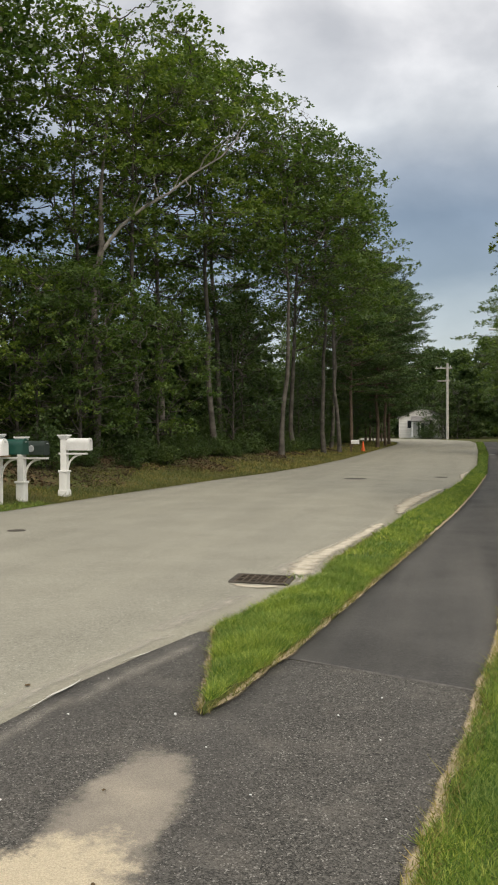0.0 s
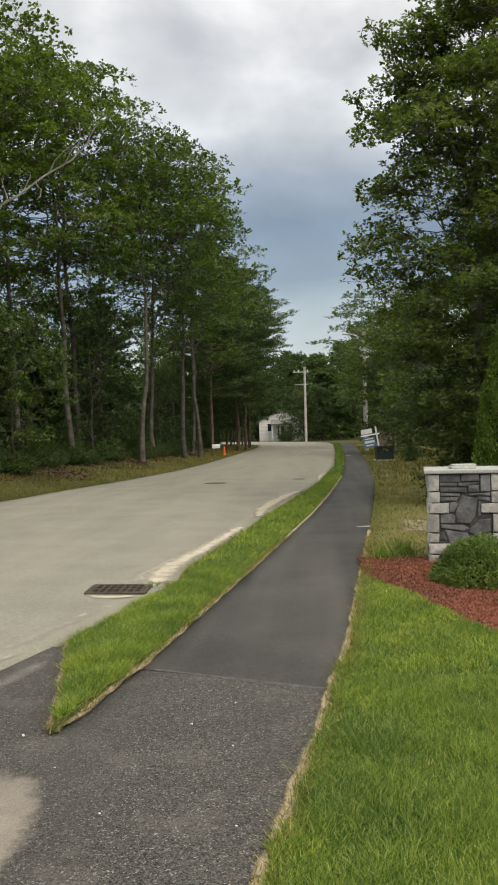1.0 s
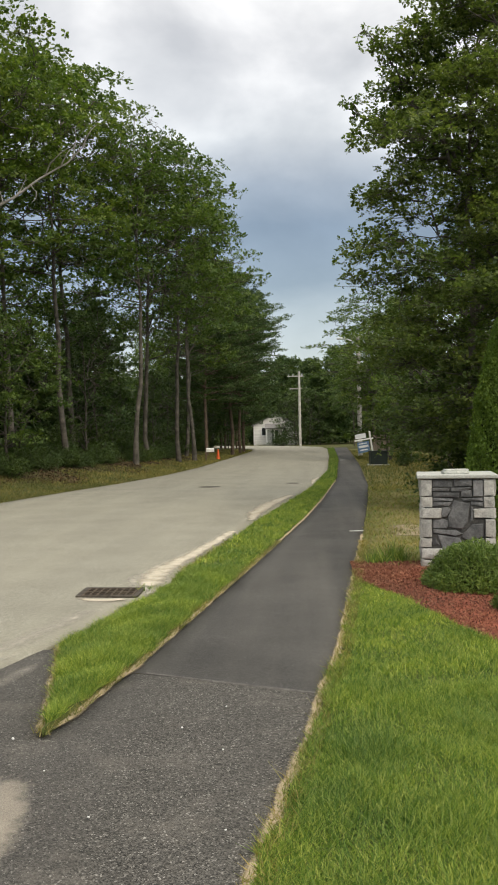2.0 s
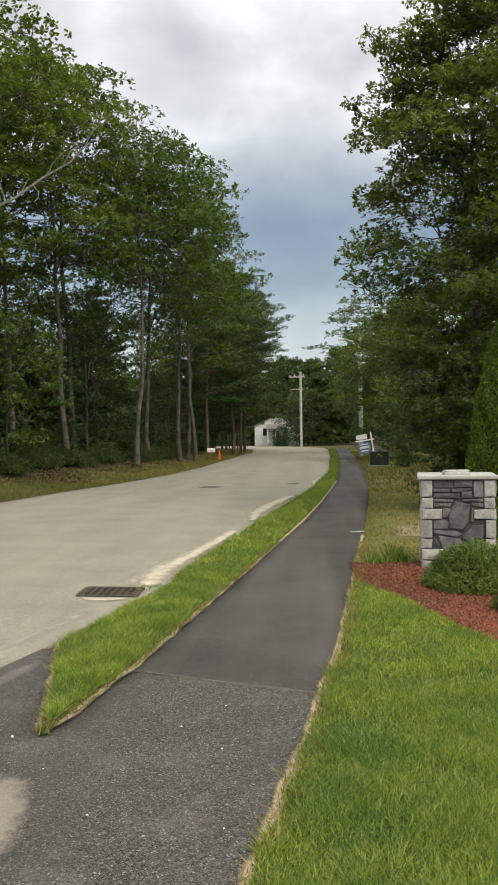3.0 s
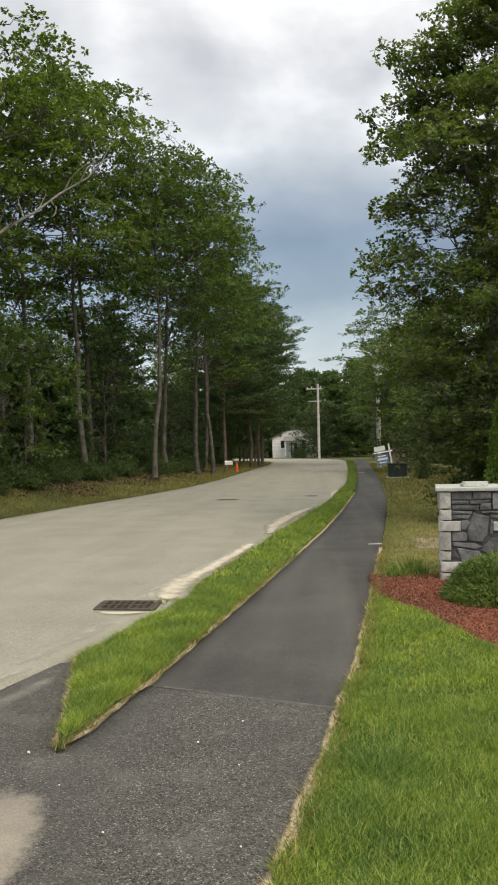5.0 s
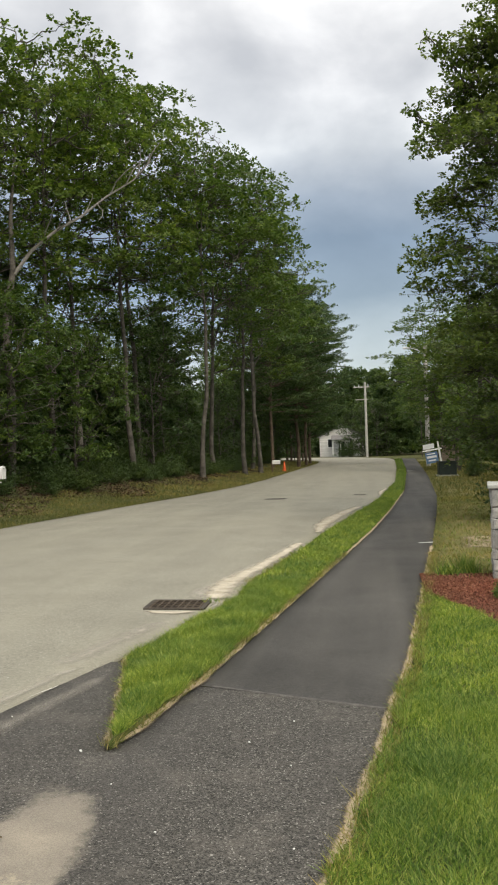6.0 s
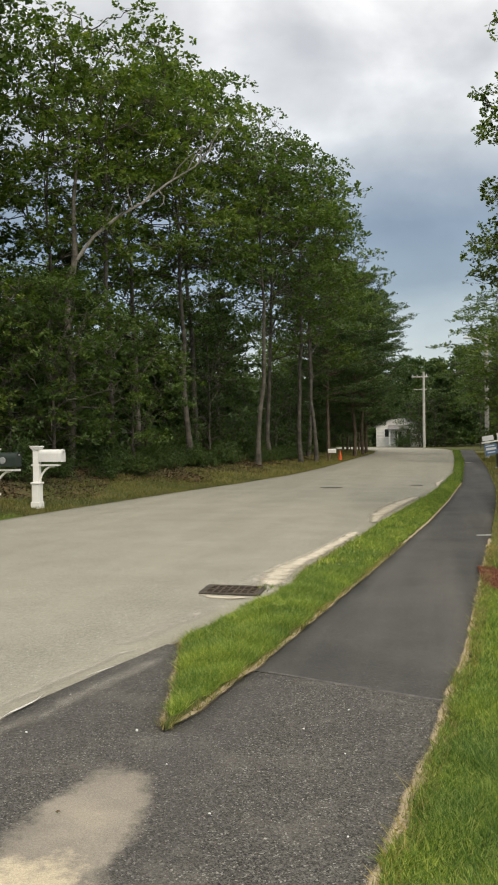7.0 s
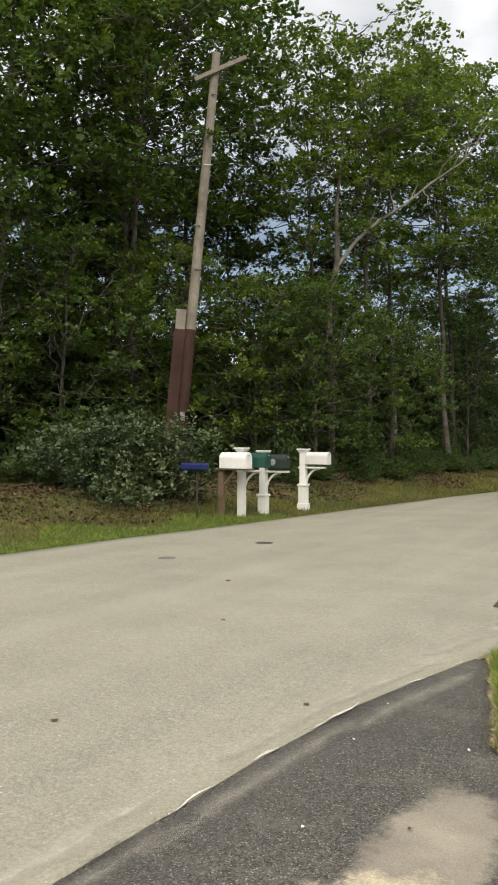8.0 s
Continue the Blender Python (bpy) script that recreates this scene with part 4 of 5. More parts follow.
bm = bmesh.new()
box(bm, -HALF + 0.03, -HALF + 0.03, -0.1, HALF - 0.03, HALF - 0.03, TALL)
part("core", bm, MORTAR_MAT, pillar, "dark recessed mortar core")
bm = bmesh.new()
box(bm, -HALF - 0.04, -HALF - 0.04, TALL, HALF + 0.04, HALF + 0.04, TALL + 0.045, 0.010)
part("cap", bm, CAP_MAT, pillar, "flat pale grey cap stone")
srng = np.random.default_rng(8)


def rough_stone(outline, front, back, mat, face, seed):
    """One stone: a polygon on the pillar's face, proud by its own amount, with a chipped, uneven front."""
    r = np.random.default_rng(seed)
    bm = bmesh.new()
    proud = front + r.uniform(-0.008, 0.010)
    cx = sum(p[0] for p in outline) / len(outline)
    cz = sum(p[1] for p in outline) / len(outline)
    rim = [bm.verts.new((x, -back, z)) for x, z in outline]
    mid = [bm.verts.new((x, -proud + 0.012, z)) for x, z in outline]
    top = [bm.verts.new((x + (cx - x) * 0.07 + r.normal() * 0.002, -proud + r.normal() * 0.004, z + (cz - z) * 0.09 + r.normal() * 0.002)) for x, z in outline]
    hub = bm.verts.new((cx + r.normal() * 0.01, -proud - r.uniform(0.002, 0.012), cz + r.normal() * 0.008))
    k = len(outline)
    for i in range(k):
        j = (i + 1) % k
        bm.faces.new((rim[i], rim[j], mid[j], mid[i]))
        bm.faces.new((mid[i], mid[j], top[j], top[i]))
        bm.faces.new((top[i], top[j], hub))
    bmesh.ops.recalc_face_normals(bm, faces=bm.faces[:])
    ob = part("stone", bm, mat, pillar)
    ob.matrix_basis = pose(0, 0, 0, 0, 0, face)
    return ob


def rect(x0, z0, x1, z1, g=0.006, j=0.004):
    a = lambda: float(srng.normal() * j)
    return [(x0 + g + a(), z0 + g + a()), (x1 - g + a(), z0 + g + a()), (x1 - g + a(), z1 - g + a()), (x0 + g + a(), z1 - g + a())]


# Corner stones in courses (height, width left, width right), from the ground up.
COURSES = ((0.0, 0.10, 0.14, 0.24), (0.10, 0.235, 0.26, 0.26), (0.235, 0.36, 0.13, 0.12), (0.36, 0.59, 0.14, 0.12), (0.59, 0.72, 0.25, 0.25), (0.72, 0.855, 0.14, 0.13), (0.855, 1.07, 0.14, 0.13))
FIELD_FRONT = (
    ((-0.18, 0.0), (0.20, 0.0), (0.19, 0.05), (-0.17, 0.06)),
    ((-0.17, 0.07), (0.16, 0.06), (0.10, 0.22), (0.02, 0.36), (-0.25, 0.40), (-0.20, 0.27)),
    ((0.17, 0.07), (0.19, 0.24), (0.31, 0.25), (0.31, 0.36), (0.12, 0.30), (0.11, 0.22)),
    ((-0.31, 0.27), (-0.22, 0.27), (-0.27, 0.36), (-0.31, 0.36)),
    ((-0.30, 0.42), (-0.02, 0.38), (0.06, 0.41), (-0.02, 0.45), (-0.30, 0.46)),
    ((0.04, 0.37), (0.13, 0.32), (0.31, 0.38), (0.31, 0.53), (0.18, 0.52), (0.07, 0.42)),
    ((-0.30, 0.48), (-0.13, 0.47), (-0.10, 0.56), (-0.18, 0.59), (-0.30, 0.58)),
    ((-0.11, 0.48), (0.06, 0.46), (0.12, 0.54), (0.15, 0.77), (-0.04, 0.81), (-0.09, 0.68), (-0.12, 0.60)),
    ((-0.19, 0.61), (-0.13, 0.61), (-0.08, 0.70), (-0.12, 0.73), (-0.19, 0.72)),
    ((0.15, 0.55), (0.19, 0.56), (0.19, 0.72), (0.17, 0.74)),
    ((-0.30, 0.74), (-0.10, 0.74), (-0.07, 0.79), (-0.30, 0.785)),
    ((0.16, 0.755), (0.31, 0.735), (0.31, 0.785), (0.16, 0.80)),
    ((-0.30, 0.80), (-0.06, 0.80), (-0.05, 0.83), (-0.30, 0.835)),
    ((0.06, 0.805), (0.31, 0.80), (0.31, 0.84), (0.05, 0.83)),
    ((-0.30, 0.85), (0.02, 0.84), (0.03, 0.90), (-0.30, 0.905)),
    ((0.04, 0.845), (0.18, 0.85), (0.17, 0.93), (0.05, 0.92)),
    ((0.19, 0.85), (0.31, 0.85), (0.31, 1.06), (0.19, 1.05)),
    ((-0.30, 0.92), (-0.10, 0.915), (-0.09, 0.95), (-0.30, 0.955)),
    ((-0.08, 0.915), (0.04, 0.91), (0.17, 0.945), (0.17, 0.965), (-0.08, 0.955)),
    ((-0.30, 0.97), (-0.06, 0.97), (-0.05, 1.06), (-0.30, 1.06)),
    ((-0.04, 0.975), (0.18, 0.98), (0.18, 1.06), (-0.04, 1.06)),
)
for face in (0, -90, 90, 180):
    for c, (z0, z1, wl, wr) in enumerate(COURSES):
        if face:
            wl, wr = wr - 0.02, wl
        rough_stone(rect(-HALF, z0, -HALF + wl, z1), HALF + 0.004, HALF - 0.05, GRANITE_MAT, face, 100 + c + abs(face))
        rough_stone(rect(HALF - wr, z0, HALF, z1), HALF + 0.004, HALF - 0.05, GRANITE_MAT, face, 200 + c + abs(face))
    if face in (0, -90):
        for c, outline in enumerate(FIELD_FRONT):
            rough_stone([(x * 0.96, z) for x, z in outline], HALF - 0.012, HALF - 0.05, SLATE_MAT, face, 300 + c + abs(face))
    else:
        for c in range(8):
            rough_stone(rect(-0.30, 0.13 * c, 0.30, 0.13 * c + 0.13), HALF - 0.012, HALF - 0.05, SLATE_MAT, face, 400 + c + abs(face))
bm = bmesh.new()
vs = box(bm, -0.15, -0.09, 0, 0.15, 0.09, 0.035, 0.006)
box(bm, -0.13, -0.075, 0.035, 0.155, 0.08, 0.055, 0.006)
slab = tagged(part("stone_slab", bm, CAP_MAT), "pale loose stone slab lying on the pillar cap", "stone slab")
slab.matrix_basis = pose(2.50, 10.62, TALL + 0.046, 0, 0, 4)

# ---------------------------------------------------------------- mailboxes across the road


def mailbox_body(w, h, l):
    """A domed box along x, open side closed by a door plate at its +x end."""
    bm = bmesh.new()
    prof = [(-w / 2, 0), (w / 2, 0)] + [(w / 2 * math.cos(a), h - w / 2 + w / 2 * math.sin(a)) for a in [i * math.pi / 10 for i in range(11)]]
    ends = [[bm.verts.new((x, y, z)) for y, z in prof] for x in (-l / 2, l / 2)]
    k = len(prof)
    for i in range(k):
        j = (i + 1) % k
        bm.faces.new((ends[0][i], ends[0][j], ends[1][j], ends[1][i]))
    bm.faces.new(ends[0])
    bm.faces.new(ends[1][::-1])
    bmesh.ops.remove_doubles(bm, verts=bm.verts[:], dist=1e-4)
    bmesh.ops.recalc_face_normals(bm, faces=bm.faces[:])
    return bm


def mailbox(name, x, y, z, w, h, l, mat, label, parent=None, rz=0.0, flag=True):
    if parent is None:
        root = empty(name, pose(x, y, z, 0, 0, rz), label=label, category="mailbox")
    else:
        root = parent
    m = Matrix() if parent is None else pose(x, y, z, 0, 0, rz)
    bm = mailbox_body(w, h, l)
    bmesh.ops.transform(bm, verts=bm.verts[:], matrix=m)
    body = part("box", bm, mat, root, label if parent is not None else "")
    bm = mailbox_body(w + 0.02, h + 0.012, 0.025)
    bmesh.ops.translate(bm, verts=bm.verts[:], vec=(l / 2 + 0.006, 0, -0.004))
    bmesh.ops.transform(bm, verts=bm.verts[:], matrix=m)
    door = part("door", bm, mat, body)
    bm = bmesh.new()
    box(bm, l / 2 + 0.018, -0.02, h * 0.78, l / 2 + 0.045, 0.02, h * 0.86, 0.004, m)
    part("handle", bm, ZINC_MAT, body, "small metal pull")
    if flag:
        bm = bmesh.new()
        box(bm, 0.02, w / 2 + 0.004, h * 0.35, 0.05, w / 2 + 0.012, h * 0.6, 0.0, m)
        box(bm, -0.14, w / 2 + 0.004, h * 0.5, 0.05, w / 2 + 0.012, h * 0.6, 0.0, m)
        part("flag", bm, METAL_MAT, body, "small folded-down flag")
    return root


def mail_post(x, y, high, collar, foot, arm_z, reach, label, rz=0.0):
    """A white square post with a moulded cap, collar and foot, an arm towards the road and a curved brace."""
    root = empty("mailbox_post", place(x, y, rz), label=label, category="mailbox post", group="white mailbox posts")
    w = 0.075
    bm = bmesh.new()
    box(bm, -w, -w, -0.15, w, w, high - 0.1, 0.008)
    part("post", bm, WHITE_MAT, root)
    bm = bmesh.new()
    box(bm, -w - 0.015, -w - 0.015, high - 0.1, w + 0.015, w + 0.015, high - 0.07, 0.004)
    box(bm, -w - 0.035, -w - 0.035, high - 0.07, w + 0.035, w + 0.035, high - 0.035, 0.006)
    box(bm, -w - 0.055, -w - 0.055, high - 0.035, w + 0.055, w + 0.055, high, 0.006)
    part("cap", bm, WHITE_MAT, root)
    if collar:
        bm = bmesh.new()
        box(bm, -w - 0.022, -w - 0.022, -0.1, w + 0.022, w + 0.022, collar - 0.03, 0.006)
        box(bm, -w - 0.045, -w - 0.045, collar - 0.03, w + 0.045, w + 0.045, collar + 0.02, 0.01)
        if foot:
            box(bm, -w - 0.045, -w - 0.045, -0.1, w + 0.045, w + 0.045, foot, 0.01)
        part("collar", bm, WHITE_MAT, root)
    bm = bmesh.new()
    box(bm, -0.12, -0.07, arm_z - 0.045, reach, 0.07, arm_z - 0.004, 0.006)
    part("arm", bm, WHITE_MAT, root)
    bm = bmesh.new()
    rr = min(0.36, reach - 0.12)
    for i in range(7):
        a0, a1 = math.pi / 2 * i / 7, math.pi / 2 * (i + 1) / 7
        p = lambda a: (w + rr * (1 - math.cos(a)), 0, arm_z - 0.045 - rr * (1 - math.sin(a)) * 1.15)
        rod(bm, p(a0), p(a1), 0.026, 0.026, 8)
    part("brace", bm, WHITE_MAT, root)
    return root


mail_post(-8.78, 16.35, 1.48, 0, 0, 1.0, 0.60, "white square mailbox post with moulded cap")
mail_post(-8.66, 17.15, 1.42, 0.42, 0, 0.97, 0.62, "white mailbox post with cap and broad collar")
mail_post(-8.47, 18.88, 1.45, 0.58, 0.13, 1.02, 0.58, "white mailbox post with cap, collar and foot")
gzm = 0.1
mailbox("mailbox", -8.42, 16.36, gzm + 0.975, 0.25, 0.32, 0.52, GREEN_BOX_MAT, "dark green domed metal mailbox on a white post")
dark = mailbox("mailbox", -8.33, 17.16, gzm + 0.945, 0.24, 0.30, 0.50, CABINET_MAT, "blackish green domed mailbox with a pale oval plate")
bm = bmesh.new()
bmesh.ops.create_cone(bm, cap_ends=True, segments=20, radius1=0.075, radius2=0.07, depth=0.01, matrix=pose(-0.05, -0.126, 0.13, 90, 0, 0))
part("plate", bm, ZINC_MAT, dark, "pale oval plate on the side")
mailbox("mailbox", -8.10, 18.89, gzm + 0.995, 0.22, 0.29, 0.56, WHITE_MAT, "white domed mailbox on a white post")
stand = empty("mailbox_stand", place(-9.05, 15.95), label="raw brown wooden post with a plank shelf", category="mailbox post")
bm = bmesh.new()
box(bm, -0.06, -0.06, -0.15, 0.06, 0.06, 0.97, 0.01)
part("post", bm, BROWN_MAT, stand)
bm = bmesh.new()
box(bm, -0.10, -0.12, 0.97, 0.72, 0.12, 1.005, 0.005)
part("shelf", bm, BROWN_MAT, stand)
bm = bmesh.new()
rod(bm, (0.03, 0, 0.62), (0.34, 0, 0.97), 0.025, 0.025, 6)
part("brace", bm, BROWN_MAT, stand)
mailbox("mailbox", -8.72, 15.95, float(ground_z(np.array(-9.05), np.array(15.95))) + 1.007, 0.28, 0.34, 0.62, WHITE_MAT, "large white domed mailbox on a raw wooden shelf")
tube = empty("newspaper_tube", place(-9.05, 14.95), label="blue plastic newspaper tube on a thin dark stake", category="newspaper box")
bm = bmesh.new()
box(bm, -0.015, -0.015, -0.15, 0.015, 0.015, 1.0)
part("stake", bm, METAL_MAT, tube, "thin dark metal stake")
bm = bmesh.new()
box(bm, -0.36, -0.09, 1.0, 0.24, 0.09, 1.15, 0.03)
part("tube", bm, BLUE_MAT, tube)

# ---------------------------------------------------------------- poles
pole = empty("utility_pole", pose(-12.98, 20.07, 0.3), label="old leaning wooden utility pole with short crossarm and spliced stub", category="utility pole")
up = Vector((0.97, 0.61, 12.2))
bm = bmesh.new()
rod(bm, Vector((0, 0, -0.4)), up, 0.165, 0.115, 14)
part("shaft", bm, POLE_MAT, pole, smooth=False)
right_v = Vector((0.88, 0.475, 0))
fwd_v = Vector((-0.475, 0.88, 0))
bm = bmesh.new()
top = up * 0.955 - fwd_v * 0.16
m = Matrix.Translation(top + right_v * 0.17 + Vector((0, 0, 0.05))) @ (right_v * 1.35 + Vector((0, 0, 0.60))).to_track_quat("X", "Z").to_matrix().to_4x4()
box(bm, -0.78, -0.05, -0.06, 0.78, 0.05, 0.06, 0.008, m)
part("crossarm", bm, POLE_MAT, pole)
bm = bmesh.new()
st0, st1 = -right_v * 0.30 + Vector((0, 0, -0.4)), up * 0.41 - right_v * 0.27
m = Matrix.Translation((st0 + st1) / 2) @ (st1 - st0).to_track_quat("Z", "Y").to_matrix().to_4x4()
box(bm, -0.17, -0.14, -(st1 - st0).length / 2, 0.17, 0.14, (st1 - st0).length / 2, 0.015, m)
part("stub", bm, POLE_MAT, pole, "short spliced stub beside the shaft")
# Added sleeves round stub and shaft carry the lower pole's shade as colour.
bm = bmesh.new()
en = up * 0.365 - right_v * 0.27
m = Matrix.Translation((st0 + en) / 2) @ (en - st0).to_track_quat("Z", "Y").to_matrix().to_4x4()
box(bm, -0.185, -0.155, -(en - st0).length / 2, 0.185, 0.155, (en - st0).length / 2, 0.01, m)
part("stub_sleeve", bm, RED_SHADE_MAT, pole, "added sleeve, the lower pole's shade in red-brown colour")
bm = bmesh.new()
rod(bm, Vector((0, 0, -0.4)), up * 0.365, 0.178, 0.17, 14)
part("shaft_sleeve", bm, RED_SHADE_MAT, pole, "added sleeve, the lower pole's shade in red-brown colour")
for f, s in ((0.74, 1), (0.60, -1), (0.90, 1), (0.82, -1), (0.50, 1)):
    bm = bmesh.new()
    p = up * f - fwd_v * 0.14
    rod(bm, p - right_v * 0.02, p + right_v * 0.2 * s, 0.012, 0.012, 6)
    rod(bm, p - fwd_v * 0.03, p + fwd_v * 0.02, 0.02, 0.02, 8)
    part("bolt", bm, ZINC_MAT if f == 0.74 else METAL_MAT, pole)
bm = bmesh.new()
box(bm, 0.26, -0.12, 1.9, 0.36, -0.02, 2.15, 0.01)
part("meter_box", bm, ZINC_MAT, pole, "small grey metal box")

far_pole = empty("utility_pole", pose(-0.4, 124.0, 0), label="slim grey wooden utility pole with crossarms", category="utility pole")
bm = bmesh.new()
rod(bm, (0, 0, -0.3), (0, 0, 10.7), 0.20, 0.15, 12)
part("shaft", bm, GREY_POLE_MAT, far_pole)
for z, a in ((10.0, 1.2), (8.2, 0.9)):
    bm = bmesh.new()
    box(bm, -a - 0.5, -0.06, z - 0.07, a - 0.5, 0.06, z + 0.07, 0.01)
    part("crossarm", bm, GREY_POLE_MAT, far_pole)
for x in (-1.5, -0.9, 0.4):
    bm = bmesh.new()
    rod(bm, (x, 0, 10.07), (x, 0, 10.4), 0.07, 0.05, 8)
    part("insulator", bm, ZINC_MAT, far_pole)
near_pole = empty("street_lamp", pose(4.45, 62.0, 0), label="grey wooden pole carrying a street light arm", category="street lamp")
bm = bmesh.new()
rod(bm, (0, 0, -0.3), (0, 0, 8.6), 0.17, 0.13, 12)
part("shaft", bm, GREY_POLE_MAT, near_pole)
bm = bmesh.new()
rod(bm, (0, 0, 8.1), (-1.0, 0, 8.45), 0.035, 0.03, 8)
part("arm", bm, ZINC_MAT, near_pole)
bm = bmesh.new()
box(bm, -1.55, -0.13, 8.38, -0.95, 0.13, 8.52, 0.04)
part("lamp_head", bm, ZINC_MAT, near_pole, "flat grey lamp head, unlit")

# ---------------------------------------------------------------- things beside the footpath
sign = empty("house_sale_sign", pose(4.35, 48.0, 0, 0, 0, 0), label="leaning white sign post with a hanging blue panel", category="sign")
bm = bmesh.new()
tilt = pose(0, 0, 0, 0, -9, 0)
box(bm, 0.0, -0.045, -0.3, 0.09, 0.045, 1.75, 0.004, tilt)
part("post", bm, WHITE_MAT, sign)
bm = bmesh.new()
box(bm, -0.85, -0.035, 1.30, 0.20, 0.035, 1.37, 0.004, tilt)
part("arm", bm, WHITE_MAT, sign)
bm = bmesh.new()
box(bm, -0.74, -0.012, 0.62, -0.08, 0.012, 1.22, 0.0, tilt)
panel = part("panel", bm, SIGN_MAT, sign, "blue sign panel with illegible lettering")
for z0, z1, x0, x1 in ((1.10, 1.15, -0.66, -0.2), (0.90, 1.02, -0.68, -0.14), (0.74, 0.80, -0.62, -0.22)):
    bm = bmesh.new()
    box(bm, x0, -0.018, z0, x1, -0.013, z1, 0.0, tilt)
    part("lettering", bm, BAR_MAT, panel)
bm = bmesh.new()
box(bm, -0.78, -0.012, 1.42, -0.18, 0.012, 1.68, 0.0, tilt)
part("rider", bm, BAR_MAT, sign, "pale rider panel")

cab = empty("transformer_box", pose(4.2, 43.2, 0.02, 0, 0, 4), label="dark green steel utility box on the grass", category="utility box")
bm = bmesh.new()
box(bm, -0.42, -0.36, 0.05, 0.42, 0.36, 0.66, 0.02)
part("cabinet", bm, CABINET_MAT, cab)
bm = bmesh.new()
box(bm, -0.45, -0.40, 0.66, 0.45, 0.38, 0.72, 0.015)
part("lid", bm, CABINET_MAT, cab)
bm = bmesh.new()
box(bm, -0.5, -0.44, -0.08, 0.5, 0.44, 0.05, 0.01)
part("pad", bm, CAP_MAT, cab, "pale concrete pad")

fence = empty("board_fence", pose(5.0, 57.0, 0), label="pinkish weathered board fence behind shrubs", category="fence")
for i in range(8):
    bm = bmesh.new()
    box(bm, i * 0.145, -0.012, 0.05, i * 0.145 + 0.135, 0.012, 1.5 + 0.02 * math.sin(i * 2.3), 0.003)
    part("board", bm, FENCE_MAT, fence)
for z in (0.4, 1.25):
    bm = bmesh.new()
    box(bm, 0, 0.013, z, 1.16, 0.06, z + 0.09)
    part("rail", bm, FENCE_MAT, fence)

cone = empty("traffic_cone", pose(-5.5, 59.0, float(ground_z(np.array(-5.5), np.array(59.0)))), label="orange plastic traffic cone at the road edge", category="traffic cone")
bm = bmesh.new()
box(bm, -0.19, -0.19, 0.0, 0.19, 0.19, 0.035, 0.01)
part("base", bm, CONE_MAT, cone)
bm = bmesh.new()
rod(bm, (0, 0, 0.035), (0, 0, 0.72), 0.14, 0.03, 16)
part("body", bm, CONE_MAT, cone)
box_post = empty("mailbox_post", place(-5.85, 55.0), label="dark wooden post under a white mailbox", category="mailbox post")
bm = bmesh.new()
box(bm, -0.05, -0.05, -0.15, 0.05, 0.05, 0.55, 0.006)
box(bm, -0.1, -0.08, 0.55, 0.5, 0.08, 0.59)
part("post", bm, BROWN_MAT, box_post)
mailbox("mailbox", -5.60, 55.0, float(ground_z(np.array(-5.85), np.array(55.0))) + 0.592, 0.20, 0.25, 0.48, WHITE_MAT, "white domed mailbox far along the road")

# ---------------------------------------------------------------- the house at the bend
house = empty("house", pose(-1.0, 138.0, 0.0, 0, 0, 0), label="white clapboard house with grey roof and porch", category="house")


def gable(bm, x0, x1, y0, y1, z0, ze, zr):
    xm = (x0 + x1) / 2
    f = [bm.verts.new(p) for p in ((x0, y0, z0), (x1, y0, z0), (x1, y0, ze), (xm, y0, zr), (x0, y0, ze))]
    b = [bm.verts.new((v.co.x, y1, v.co.z)) for v in f]
    bm.faces.new(f)
    bm.faces.new(b[::-1])
    for i in range(5):
        bm.faces.new((f[i], f[(i + 1) % 5], b[(i + 1) % 5], b[i]))


bm = bmesh.new()
gable(bm, -7.0, 0, 0, 8, -0.2, 3.2, 5.0)
bmesh.ops.recalc_face_normals(bm, faces=bm.faces[:])
part("wall", bm, SIDING_MAT, house)
for i in range(16):
    bm = bmesh.new()
    box(bm, -7.02, -0.018, 0.1 + i * 0.175, 0.02, 0.0, 0.1 + i * 0.175 + 0.165)
    part("clapboard", bm, SIDING_MAT, house)
for s in (-1, 1):
    bm = bmesh.new()
    m = Matrix.Translation((-3.5 + s * 1.85, 4, 4.08)) @ pose(0, 0, 0, 0, s * 27.2, 0)
    box(bm, -2.2, -4.3, -0.07, 2.2, 4.3, 0.09, 0.0, m)
    part("roof", bm, SHINGLE_MAT, house, "grey shingled roof")
for x, z in ((-5.35, 1.5), (-2.2, 1.5)):
    bm = bmesh.new()
    box(bm, x - 0.42, -0.05, z - 0.05, x + 0.42, -0.02, z + 1.35, 0.01)
    win = part("window", bm, WHITE_MAT, house)
    bm = bmesh.new()
    box(bm, x - 0.32, -0.06, z + 0.05, x + 0.32, -0.052, z + 1.25)
    part("pane", bm, GLASS_MAT, win, "dark pane")
bm = bmesh.new()
m = Matrix.Translation((-3.6, -1.0, 3.0)) @ pose(0, 0, 0, 18, 0, 0)
box(bm, -1.5, -1.2, -0.06, 1.5, 1.15, 0.07, 0.0, m)
part("porch_roof", bm, SHINGLE_MAT, house, "grey porch roof")
for x in (-4.85, -3.6, -2.3):
    bm = bmesh.new()
    rod(bm, (x, -1.9, 0.2), (x, -1.9, 2.68), 0.13, 0.12, 10)
    part("column", bm, WHITE_MAT, house, "white porch column")
bm = bmesh.new()
box(bm, -5.0, -2.1, -0.2, -2.1, -0.03, 0.22, 0.02)
part("porch_floor", bm, CAP_MAT, house)
bm = bmesh.new()
box(bm, -4.0, -0.06, 0.23, -3.05, -0.02, 2.35, 0.01)
part("door", bm, CABINET_MAT, house, "dark front door")

